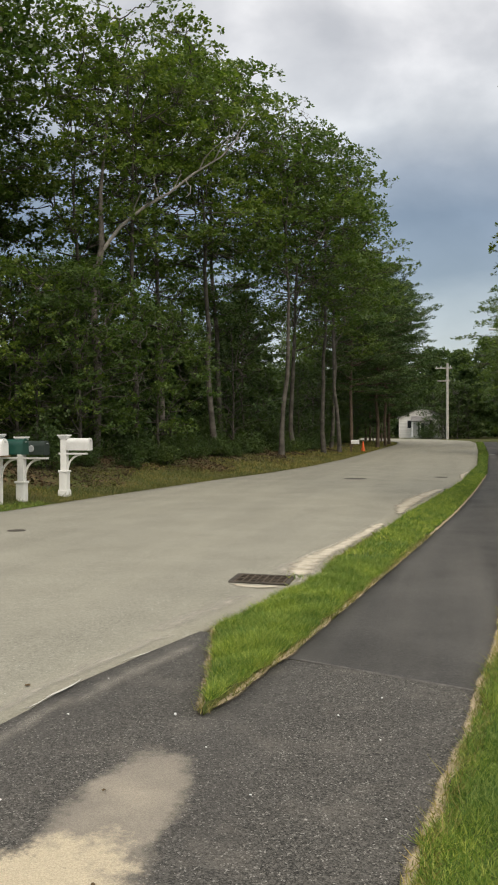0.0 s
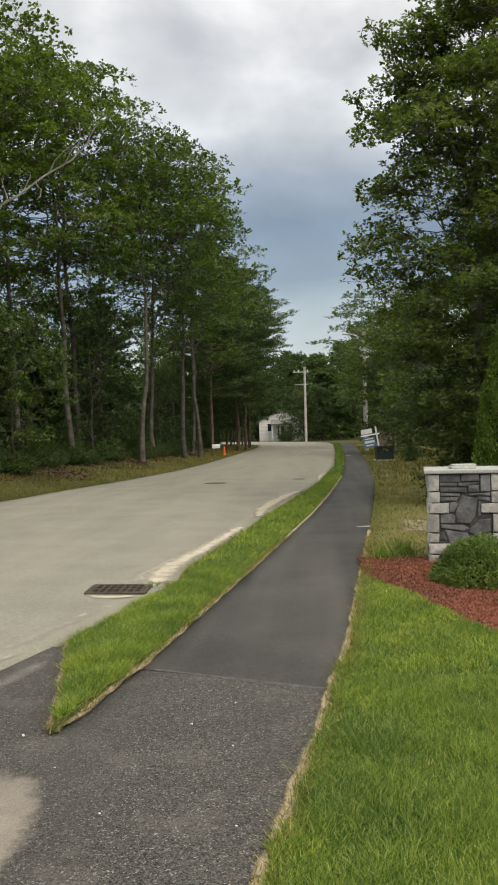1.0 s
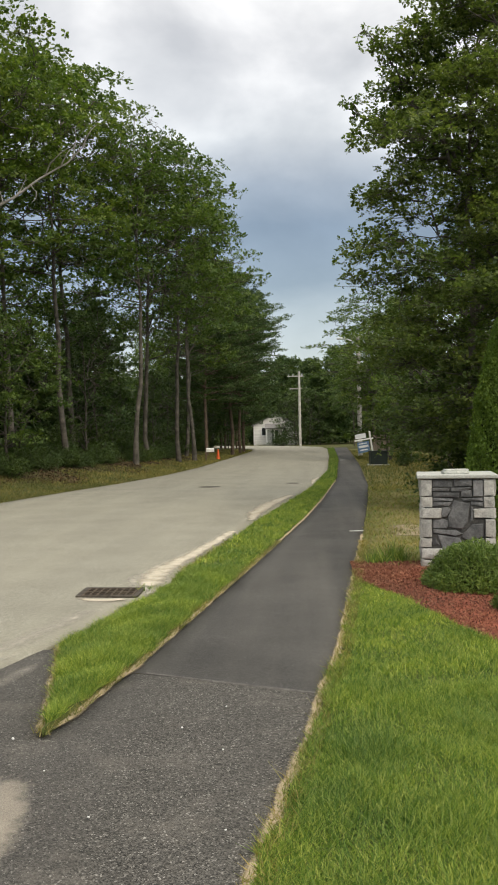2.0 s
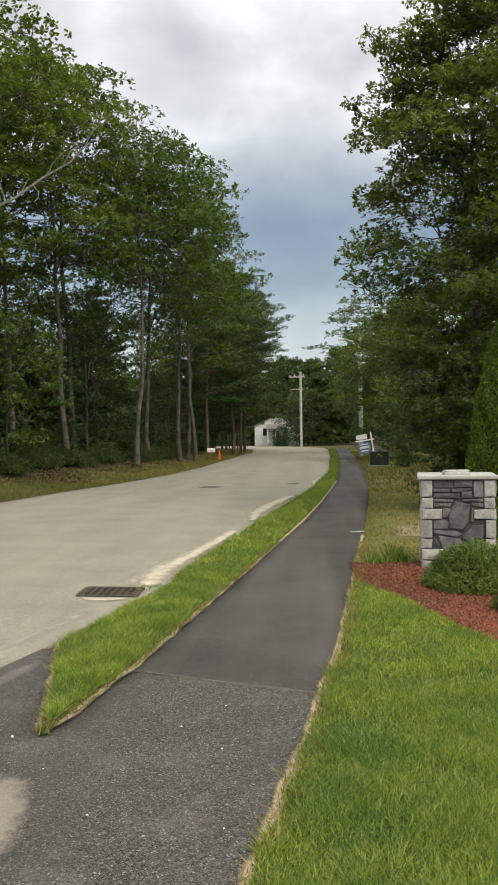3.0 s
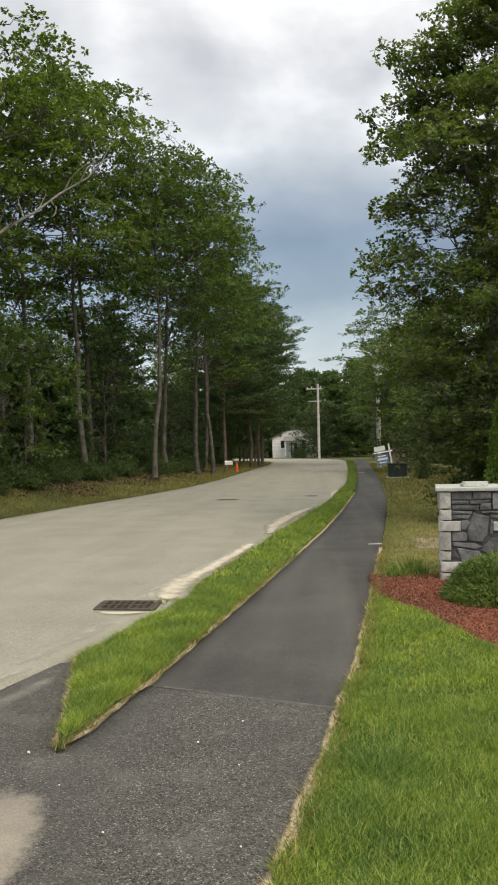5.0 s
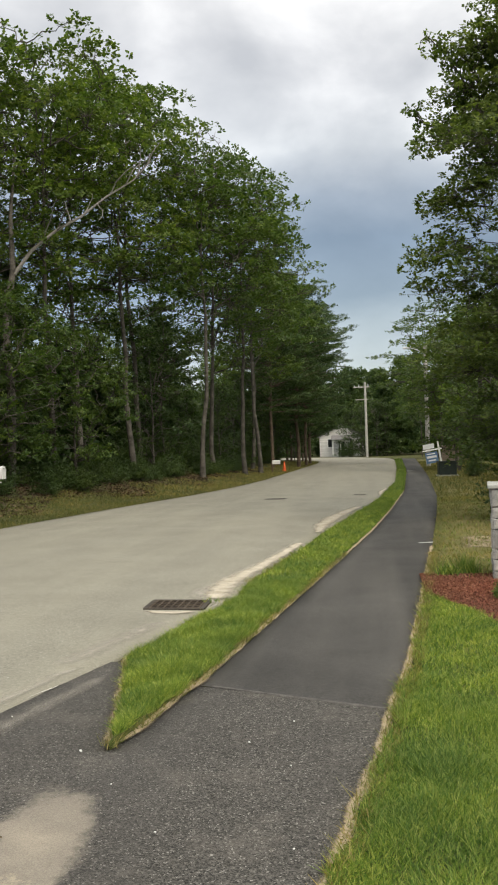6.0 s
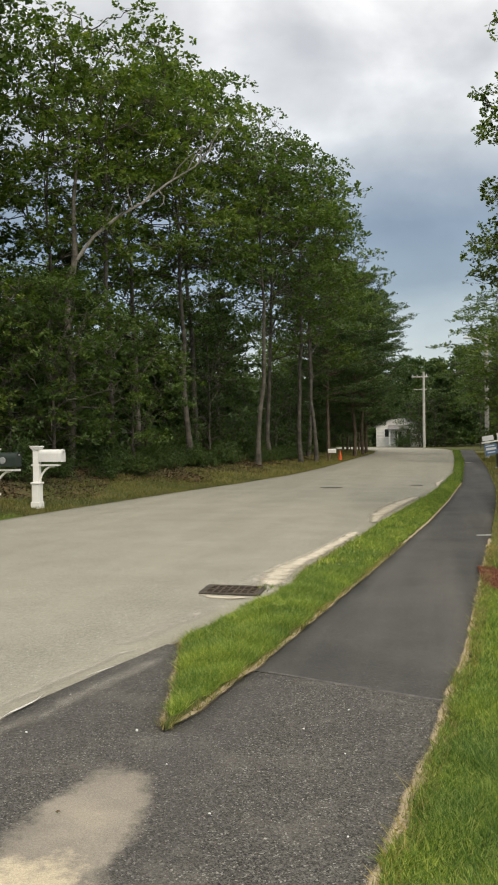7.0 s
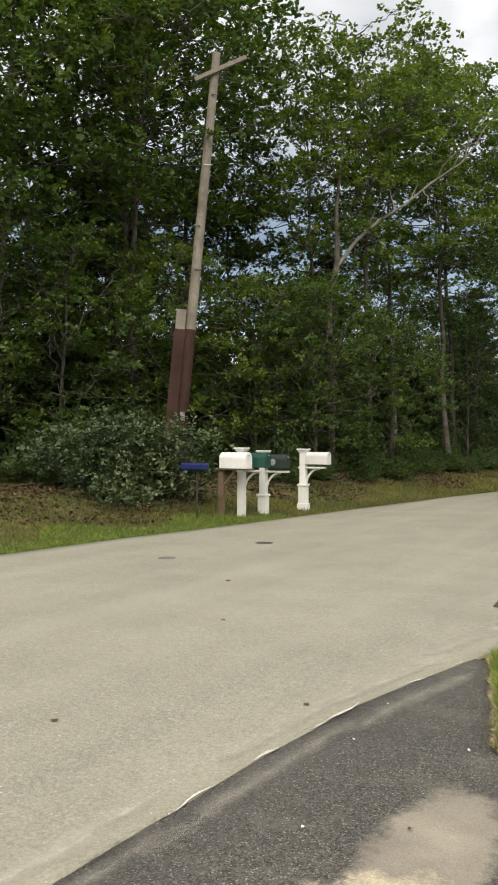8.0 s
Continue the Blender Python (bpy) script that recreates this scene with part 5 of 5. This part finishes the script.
# ---------------------------------------------------------------- drain, covers, stones
drain = empty("storm_drain", pose(-1.36, 8.80, 0.0145, 0, 0.6, 2) @ Matrix.Diagonal((0.82, 0.70, 1, 1)), label="rusty iron storm drain grate sunk in the road", category="drain grate")
# No real hole: a near-black block under the bars paints the pit's shade.
bm = bmesh.new()
box(bm, -0.36, -0.33, -0.03, 0.36, 0.33, 0.004)
part("pit", bm, SHADE_MAT, drain, "near-black block, painted shade of the drain pit")
for i in range(8):
    bm = bmesh.new()
    x = -0.31 + i * 0.0886
    box(bm, x - 0.009, -0.31, 0.005, x + 0.009, 0.31, 0.013)
    part("bar", bm, RUST_MAT, drain)
for i in range(5):
    bm = bmesh.new()
    y = -0.26 + i * 0.13
    box(bm, -0.33, y - 0.014, 0.004, 0.33, y + 0.014, 0.012)
    part("crossbar", bm, RUST_MAT, drain)
bm = bmesh.new()
for s in (-1, 1):
    box(bm, -0.38, s * 0.34 - 0.03, -0.02, 0.38, s * 0.34 + 0.03, 0.011)
    box(bm, s * 0.36 - 0.03, -0.31, -0.02, s * 0.36 + 0.03, 0.31, 0.011)
part("frame", bm, METAL_MAT, drain)
for x, y, r in ((-2.36, 26.4, 0.36), (-5.95, 11.95, 0.15), (-6.3, 9.75, 0.13), (0.15, 28.3, 0.25)):
    z = 0.05 * (1 - (2 * (x - float(road_l(y))) / float(road_r(y) - road_l(y)) - 1) ** 2)
    bm = bmesh.new()
    bmesh.ops.create_cone(bm, cap_ends=True, segments=24, radius1=r, radius2=r - 0.01, depth=0.02, matrix=Matrix.Translation((x, y, z - 0.006)))
    ob = tagged(part("manhole_cover", bm, METAL_MAT if r > 0.14 else LIP_MAT), "round dark iron cover in the road", "manhole cover", "iron covers")
prng = np.random.default_rng(17)
for x, y, s in ((-0.91, 4.536, 0.013), (-0.012, 4.729, 0.009), (-0.25, 3.6, 0.008), (0.25, 4.4, 0.008), (-0.6, 4.1, 0.007), (0.2, 5.1, 0.009), (-1.5, 4.4, 0.01), (0.35, 3.5, 0.007),
                (-1.3, 3.3, 0.01), (-1.55, 5.1, 0.008)):
    bm = bmesh.new()
    bmesh.ops.create_icosphere(bm, subdivisions=1, radius=s * 0.8)
    for v in bm.verts:
        v.co *= 1 + prng.normal() * 0.18
        v.co.z *= 0.6
    ob = tagged(part("pebble", bm, WHITE_MAT), "small white pebble lying on the asphalt", "pebble", "loose pebbles")
    ob.matrix_basis = pose(x, y, 0.004 + s * 0.35)

for x, y, s, rz in ((-3.08, 3.79, 0.028, 20), (-4.6, 8.45, 0.05, 70), (-1.98, 4.83, 0.03, 130), (-3.6, 6.6, 0.025, 10), (-0.62, 2.75, 0.018, 80), (-0.9, 3.5, 0.014, 50)):
    bm = bmesh.new()
    rim = [bm.verts.new((s * math.cos(a) * (1.0 if k % 2 else 0.55), s * 0.6 * math.sin(a), 0.004 * (k % 3))) for k, a in enumerate([i * math.pi / 5 for i in range(10)])]
    top = bm.verts.new((0, 0, 0.011))
    for k in range(10):
        bm.faces.new((rim[k], rim[(k + 1) % 10], top))
    w = float(np.clip((x - road_l(y)) / (road_r(y) - road_l(y)), 0, 1))
    ob = tagged(part("dead_leaf", bm, LITTER_MAT), "curled brown dead leaf lying on the paving", "leaf", "dead leaves")
    ob.matrix_basis = pose(x, y, 0.05 * (1 - (2 * w - 1) ** 2) + 0.002, 0, 0, rz)


def drift(name, left, right, mat, label, z=0.022, seed=3, across=7, ragged=0.02):
    ob = ribbon(name, left, right, z, mat, across, 0.06, ragged, 0.0, 0.012, seed)
    return tagged(ob, label, "sand")


drift("sand_drift", [(-1.22, 8.98), (-1.35, 9.6), (-1.38, 10.1), (-1.26, 10.9), (-1.10, 11.5), (-0.90, 13.0), (-0.72, 14.6)],
      [(float(tip_l(y)) + 0.02, y) for y in (9.0, 9.6, 10.1, 10.9, 11.5, 13.0, 14.5)], SAND_MAT, "pale sand washed against the grass verge")
drift("sand_drift", [(-0.50, 16.0), (-0.70, 17.6), (-0.62, 19.4), (-0.36, 21.2), (0.10, 23.0)],
      [(float(tip_l(y)) + 0.02, y) for y in (16.0, 17.6, 19.4, 21.2, 22.8)], SAND_MAT, "pale sand washed against the grass verge", seed=4)
drift("sand_drift", [(0.75, 27.5), (0.70, 30.0), (1.0, 32.0)], [(float(tip_l(y)) + 0.02, y) for y in (27.5, 30.0, 32.0)], SAND_MAT, "pale sand at the verge", seed=5)
drift("sand_drift", [(-1.74, 8.52), (-1.55, 8.28), (-1.30, 8.22), (-1.02, 8.40)], [(-1.66, 8.56), (-1.50, 8.53), (-1.30, 8.53), (-1.02, 8.54)], SAND_MAT, "pale sand along the drain", 0.0165, seed=6)
drift("sand_drift", [(-1.08, 8.50), (-1.10, 8.9), (-1.45, 9.1), (-1.65, 9.5), (-1.50, 10.2)], [(-0.86, 8.6), (-0.80, 9.0), (-0.85, 9.4), (-0.86, 9.8), (-0.84, 10.2)], ROAD_DUST_MAT, "thin pale sand washed round the drain", 0.014, seed=16)
lrng = np.random.default_rng(70)
y = -2.0
while y < 6.3:
    ln_y = lrng.uniform(0.4, 1.2)
    wd = lrng.uniform(0.03, 0.075)
    yy = np.linspace(y, min(6.5, y + ln_y), 8)
    drift("grit_line", [(float(road_r(k)) - 0.5 * wd * (0.5 + 0.5 * math.sin(i * 2.1)), float(k)) for i, k in enumerate(yy)],
          [(float(road_r(k)) + 0.5 * wd * (0.6 + 0.4 * math.sin(i * 1.7)), float(k)) for i, k in enumerate(yy)], JOINT_MAT, "pale grit in the joint of road and apron", 0.008, int(y * 10) + 60, 6)
    y += ln_y + lrng.uniform(0.0, 0.15)
drift("seam_lip", [(-0.43, 5.85), (0.75, 5.40)], [(-0.43, 5.83), (0.74, 5.38)], LIP_MAT, "pale worn lip of the path's seam", 0.0045, 8, 3)
for y0, y1, w0, w1 in ((6.2, 8.1, -0.55, -0.05), (1.2, 3.4, -0.30, 0.0), (3.6, 6.4, -0.25, 0.0)):
    yy = np.linspace(y0, y1, 9)
    drift("dust_patch", [(float(road_r(k)) + w0, float(k)) for k in yy], [(float(road_r(k)) + w1, float(k)) for k in yy], ROAD_DUST_MAT, "pale dust along the road's worn edge", 0.0135, int(y0 * 9), 9, 0.04)
for y0, y1, w in ((0.5, 3.2, 0.22), (2.6, 4.9, 0.30), (4.3, 6.2, 0.42)):
    yy = np.linspace(y0, y1, 11)
    drift("dust_patch", [(float(road_r(k)) - 0.02, float(k)) for k in yy], [(float(road_r(k)) + w, float(k)) for k in yy], DUST_MAT, "pale dust on the apron beside the joint", 0.0015, int(y0 * 11) + 5, 9, 0.03)
for x0, y0, x1, y1, wd in ((1.38, 14.36, 1.62, 14.42, 0.05), (2.62, 53.0, 2.95, 53.2, 0.5)):
    drift("pale_mark", [(x0, y0), (x1, y1)], [(x0, y0 - wd), (x1, y1 - wd)], CAP_MAT, "pale scuffed mark on the footpath", 0.008, 14, 3, 0.004)
# Tan dead turf along the cut edges.
drift("edge_dirt", [(float(path_r(y)) - 0.055, y) for y in np.linspace(-3, 14, 120)],
      [(float(path_r(y)) + 0.05, y) for y in np.linspace(-3, 14, 120)], DIRT_MAT, "tan dead turf along the lawn's edge", 0.009, 9)
drift("edge_dirt", [(float(path_l(y)) - 0.08, y) for y in np.linspace(4.5, 30, 160)],
      [(float(path_l(y)) + 0.030, y) for y in np.linspace(4.5, 30, 160)], DIRT_MAT, "tan dead turf along the verge's edge", 0.009, 10)
drift("edge_dirt", [(float(tip_l(y)) - 0.06, y) for y in np.linspace(4.5, 9, 50)],
      [(float(tip_l(y)) + 0.08, y) for y in np.linspace(4.5, 9, 50)], DIRT_MAT, "tan dead turf along the verge's edge", 0.009, 11)
drift("bare_patch", [(1.85, 13.5), (1.8, 14.2), (2.0, 15.2)], [(2.7, 13.4), (3.1, 14.2), (2.9, 15.4)], DIRT_MAT, "bare tan soil patch beside the footpath", 0.012, 12, 6)

# ---------------------------------------------------------------- planting


def clipped_bush(name, x, y, wide, high, seed, count=17000, label="low rounded clipped green bush in the mulch"):
    rng = np.random.default_rng(seed)
    k = count
    d = rng.normal(size=(k, 3))
    d[:, 2] = np.abs(d[:, 2])
    d /= np.linalg.norm(d, axis=1)[:, None]
    lump = 1 + 0.07 * np.sin(d[:, 0] * 7 + seed) * np.sin(d[:, 1] * 6) + 0.05 * np.sin(d[:, 2] * 9)
    c = d * (rng.uniform(0.72, 1.0, k) * lump)[:, None] * np.array([wide, wide, high])
    c[:, 2] = np.maximum(c[:, 2], 0.02)
    root = empty(name, pose(x, y, 0.02), label=label, category="bush", group="clipped bushes")
    v, q = leaf_slivers(rng, c, (0.01, 0.01, 0.01), 1, 0.046, 0.24, 0.3, d + np.array([0, 0, 0.5]))
    link_mesh("foliage", array_mesh("foliage", v, q), BOX_MAT, root)
    # A solid near-black core paints the shade between the leaves.
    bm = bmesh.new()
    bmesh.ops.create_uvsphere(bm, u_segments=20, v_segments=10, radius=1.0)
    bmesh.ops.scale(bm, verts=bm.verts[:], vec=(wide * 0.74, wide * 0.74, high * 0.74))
    part("inner_growth", bm, SHADE_MAT, root, "near-black core, painted shade inside the foliage", smooth=True)
    return root


clipped_bush("clipped_bush", 2.42, 9.02, 0.52, 0.46, 1)
clipped_bush("clipped_bush", 2.86, 7.75, 0.48, 0.42, 2)
clipped_bush("clipped_bush", 3.35, 9.35, 0.5, 0.44, 3)


def arborvitae(x, y, high, wide, seed):
    """A dense upright cone of fan-shaped sprays over a near-black core of painted shade."""
    rng = np.random.default_rng(seed)
    k = 70000
    h = rng.uniform(size=k) ** 1.25
    a = rng.uniform(0, 6.283, k)
    lump = 0.90 + 0.10 * np.sin(a * 5 + h * 9) * np.sin(h * 23 + a * 2)
    r = wide * np.clip(1 - h, 0.0, 1) ** 0.62 * lump * rng.uniform(0.80, 1.03, k)
    c = np.stack([r * np.cos(a), r * np.sin(a), 0.06 + h * high], 1)
    head = np.stack([np.cos(a) * 0.45, np.sin(a) * 0.45, np.ones(k)], 1)
    root = empty("arborvitae", pose(x, y, 0.0), label="narrow bright green arborvitae behind the pillar", category="conifer")
    v, q = leaf_slivers(rng, c, (0.015, 0.015, 0.03), 1, 0.045, 0.42, 0.1, head)
    link_mesh("crown", array_mesh("crown", v, q), THUJA_MAT, root)
    # Solid tapered core; its near-black colour is the crown's inner shade.
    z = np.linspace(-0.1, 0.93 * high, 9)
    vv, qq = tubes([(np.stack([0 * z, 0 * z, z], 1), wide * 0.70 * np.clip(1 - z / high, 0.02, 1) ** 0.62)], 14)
    link_mesh("inner_growth", array_mesh("inner_growth", vv, qq), SHADE_MAT, root, "near-black core, painted shade inside the foliage", smooth=True)
    return root


arborvitae(3.53, 12.6, 3.2, 0.74, 5)
arborvitae(4.95, 12.9, 3.1, 0.62, 6)


def blades(name, pts, high, wide, mat, seed, label, lean=0.45):
    """Grass: one tapering, bent blade at every point."""
    rng = np.random.default_rng(seed)
    k = len(pts)
    lush = 0.7 + 0.6 * smooth(0.5 + 0.6 * np.sin(pts[:, 0] * 7.3 + 2 * np.sin(pts[:, 1] * 2.9)) * np.sin(pts[:, 1] * 6.1 + 2 * np.sin(pts[:, 0] * 3.3)))
    h = (high * lush * rng.uniform(0.45, 1.35, k))[:, None]
    a = rng.uniform(0, 6.283, k)
    side = np.stack([np.cos(a), np.sin(a), np.zeros(k)], 1) * (wide * rng.uniform(0.7, 1.3, k))[:, None]
    d = np.stack([rng.normal(size=k) * lean, rng.normal(size=k) * lean, np.ones(k)], 1)
    tip = pts + d * h
    v = np.stack([pts - side, pts + side, tip], 1).reshape(-1, 3)
    q = np.arange(3 * k).reshape(-1, 3)
    return tagged(link_mesh(name, array_mesh(name, v, q), mat), label, "grass", kind="stuff")


def scatter(seed, k, x0, x1, y0, y1, keep, z, thin=None):
    rng = np.random.default_rng(seed)
    x, y = rng.uniform(x0, x1, k), rng.uniform(y0, y1, k)
    ok = keep(x, y)
    if thin is not None:
        ok &= rng.uniform(size=k) < thin(x, y)
    x, y = x[ok], y[ok]
    return np.stack([x, y, z(x, y) if callable(z) else np.full(len(x), z)], 1)


tuft = lambda x, y: 0.45 + 0.55 * smooth(0.5 + 0.8 * np.sin(x * 5.1 + np.sin(y * 3.7)) * np.sin(y * 4.3 + np.sin(x * 4.1)))
lawn_in = lambda x, y: (x > path_r(y) + 0.02 + 0.03 * np.sin(y * 9) * np.sin(y * 4.1)) & ((y < np.interp(x, bed_x, bed_y)) | (x < bed_x[0]))
blades("lawn_grass", scatter(1, 300000, 0.4, 3.3, 2.4, 5.6, lawn_in, 0.006, tuft), 0.040, 0.0026, GRASS_MAT, 1, "bright green mown lawn grass", 0.7)
blades("lawn_grass", scatter(2, 150000, 0.7, 3.3, 5.6, 10.4, lawn_in, 0.006, tuft), 0.038, 0.0036, GRASS_MAT, 2, "bright green mown lawn grass", 0.7)
lawn_all = lambda x, y: (x > path_r(y) + 0.02) & ~((y > 2.4) & (x < 3.3)) & ((y < np.interp(x, bed_x + [6.5], bed_y + [4.4])))
blades("lawn_grass", scatter(13, 60000, 0.0, 6.5, -6.0, 9.0, lawn_all, 0.006, tuft), 0.036, 0.007, GRASS_MAT, 13, "bright green mown lawn grass", 0.95)
verge_in = lambda x, y: (x > tip_l(y) + 0.02) & (x < path_l(y) - 0.045 - 0.025 * np.sin(y * 11) * np.sin(y * 4.7))
crown_z = lambda x, y: 0.010 + 0.03 * (1 - (2 * np.clip((x - tip_l(y)) / np.maximum(path_l(y) - tip_l(y), 0.02), 0, 1) - 1) ** 2)
blades("verge_grass", scatter(3, 300000, -1.3, 0.2, 4.5, 10.0, verge_in, crown_z, tuft), 0.052, 0.0028, GRASS_MAT, 3, "green grass on the verge", 0.75)
blades("verge_grass", scatter(4, 200000, -1.0, 2.0, 10.0, 30.0, verge_in, crown_z, tuft), 0.05, 0.006, GRASS_MAT, 4, "green grass on the verge", 0.8)
blades("verge_grass", scatter(5, 60000, 0.8, 3.7, 30.0, 95.0, verge_in, crown_z), 0.08, 0.014, GRASS_MAT, 5, "green grass on the verge")
edge_in = lambda x, y: (np.abs(x - path_r(y) - 0.04) < 0.06) | ((np.abs(x - path_l(y) + 0.03) < 0.04) & (y > 4.6)) | ((np.abs(x - tip_l(y) - 0.02) < 0.035) & (y > 4.55))
blades("dry_grass", scatter(6, 130000, -1.4, 1.7, 2.4, 13.0, edge_in, 0.012), 0.045, 0.003, DRY_MAT, 6, "dry tan grass along the cut edges", 0.8)
dry_in = lambda x, y: (x > path_r(y) + 0.02) & (x < path_r(y) + 5)
blades("rough_grass", scatter(7, 40000, 1.3, 7.0, 10.4, 26.0, dry_in, 0.006, tuft), 0.05, 0.006, DRY_MAT, 7, "thin yellowish grass beside the footpath", 0.8)
blades("rough_grass", scatter(15, 11000, 1.3, 7.0, 10.4, 26.0, dry_in, 0.006, tuft), 0.05, 0.006, GRASS_MAT, 15, "thin green grass beside the footpath", 0.8)
blades("rough_grass", scatter(8, 22000, 2.1, 9.0, 24.0, 80.0, dry_in, 0.006), 0.08, 0.013, DRY_MAT, 8, "yellowish grass beside the footpath")
blades("rough_grass", scatter(16, 20000, 2.1, 9.0, 24.0, 80.0, dry_in, 0.006), 0.08, 0.013, ROUGH_MAT, 16, "dull green grass beside the footpath")
far_in = lambda x, y: (x < road_l(y) - 0.03) & (x > road_l(y) - 2.6 - 1.2 * np.sin(y * 0.9) * np.sin(y * 0.37))
blades("roadside_grass", scatter(9, 90000, -14.0, -6.0, 8.0, 30.0, far_in, ground_z, tuft), 0.085, 0.007, ROUGH_MAT, 9, "green and dry grass on the far roadside")
blades("roadside_grass", scatter(10, 50000, -14.0, -6.0, 8.0, 30.0, far_in, ground_z), 0.07, 0.007, DRY_MAT, 10, "dry tan grass on the far roadside", 0.8)
blades("roadside_grass", scatter(11, 60000, -10.5, -4.5, 30.0, 92.0, far_in, ground_z), 0.10, 0.014, DRY_MAT, 11, "dry grass on the far roadside", 0.6)
blades("roadside_grass", scatter(12, 30000, -10.5, -4.5, 30.0, 92.0, far_in, ground_z), 0.10, 0.014, ROUGH_MAT, 12, "green grass on the far roadside", 0.6)

leaf_in = lambda x, y: (x < road_l(y) - 1.7 - 0.6 * np.sin(y * 0.8)) & (x > road_l(y) - 6.0)
p = scatter(40, 150000, -16.0, -5.0, 8.0, 62.0, leaf_in, ground_z, tuft)
p[:, 2] += 0.025
fall_mat = leafy("fallen_leaves", (0.042, 0.030, 0.018), (0.080, 0.056, 0.032), (0.15, 0.108, 0.062), 0.0, 0.85)
v, q = leaf_slivers(np.random.default_rng(41), p, (0.02, 0.02, 0.02), 1, 0.10, 0.5, 1.3)
tagged(link_mesh("fallen_leaves", array_mesh("fallen_leaves", v, q), fall_mat), "brown fallen leaves and needles under the woods' edge", "leaf litter", kind="stuff")
near_edge = lambda x, y: (x < road_l(y) - 0.03) & (x > road_l(y) - 1.1 + 0.4 * np.sin(y * 2.0))
blades("roadside_grass", scatter(14, 110000, -10.4, -7.0, 6.0, 17.0, near_edge, ground_z, tuft), 0.07, 0.006, GRASS_MAT, 14, "green grass along the road edge", 0.7)


def clump(x, y, high, k, seed, label):
    rng = np.random.default_rng(seed)
    p = np.stack([x + rng.normal(size=k) * 0.07, y + rng.normal(size=k) * 0.07, np.full(k, 0.008)], 1)
    ob = blades("grass_clump", p, high, 0.007, GRASS_MAT, seed, label, 0.4)
    return ob


clump(1.55, 10.75, 0.20, 160, 21, "tuft of long green leaves beside the mulch")
clump(1.80, 10.9, 0.22, 200, 22, "tuft of long green leaves beside the mulch")
clump(3.25, 10.6, 0.40, 150, 23, "arching ornamental grass beside the pillar")
clump(-1.02, 8.98, 0.08, 30, 24, "small weed growing beside the drain")
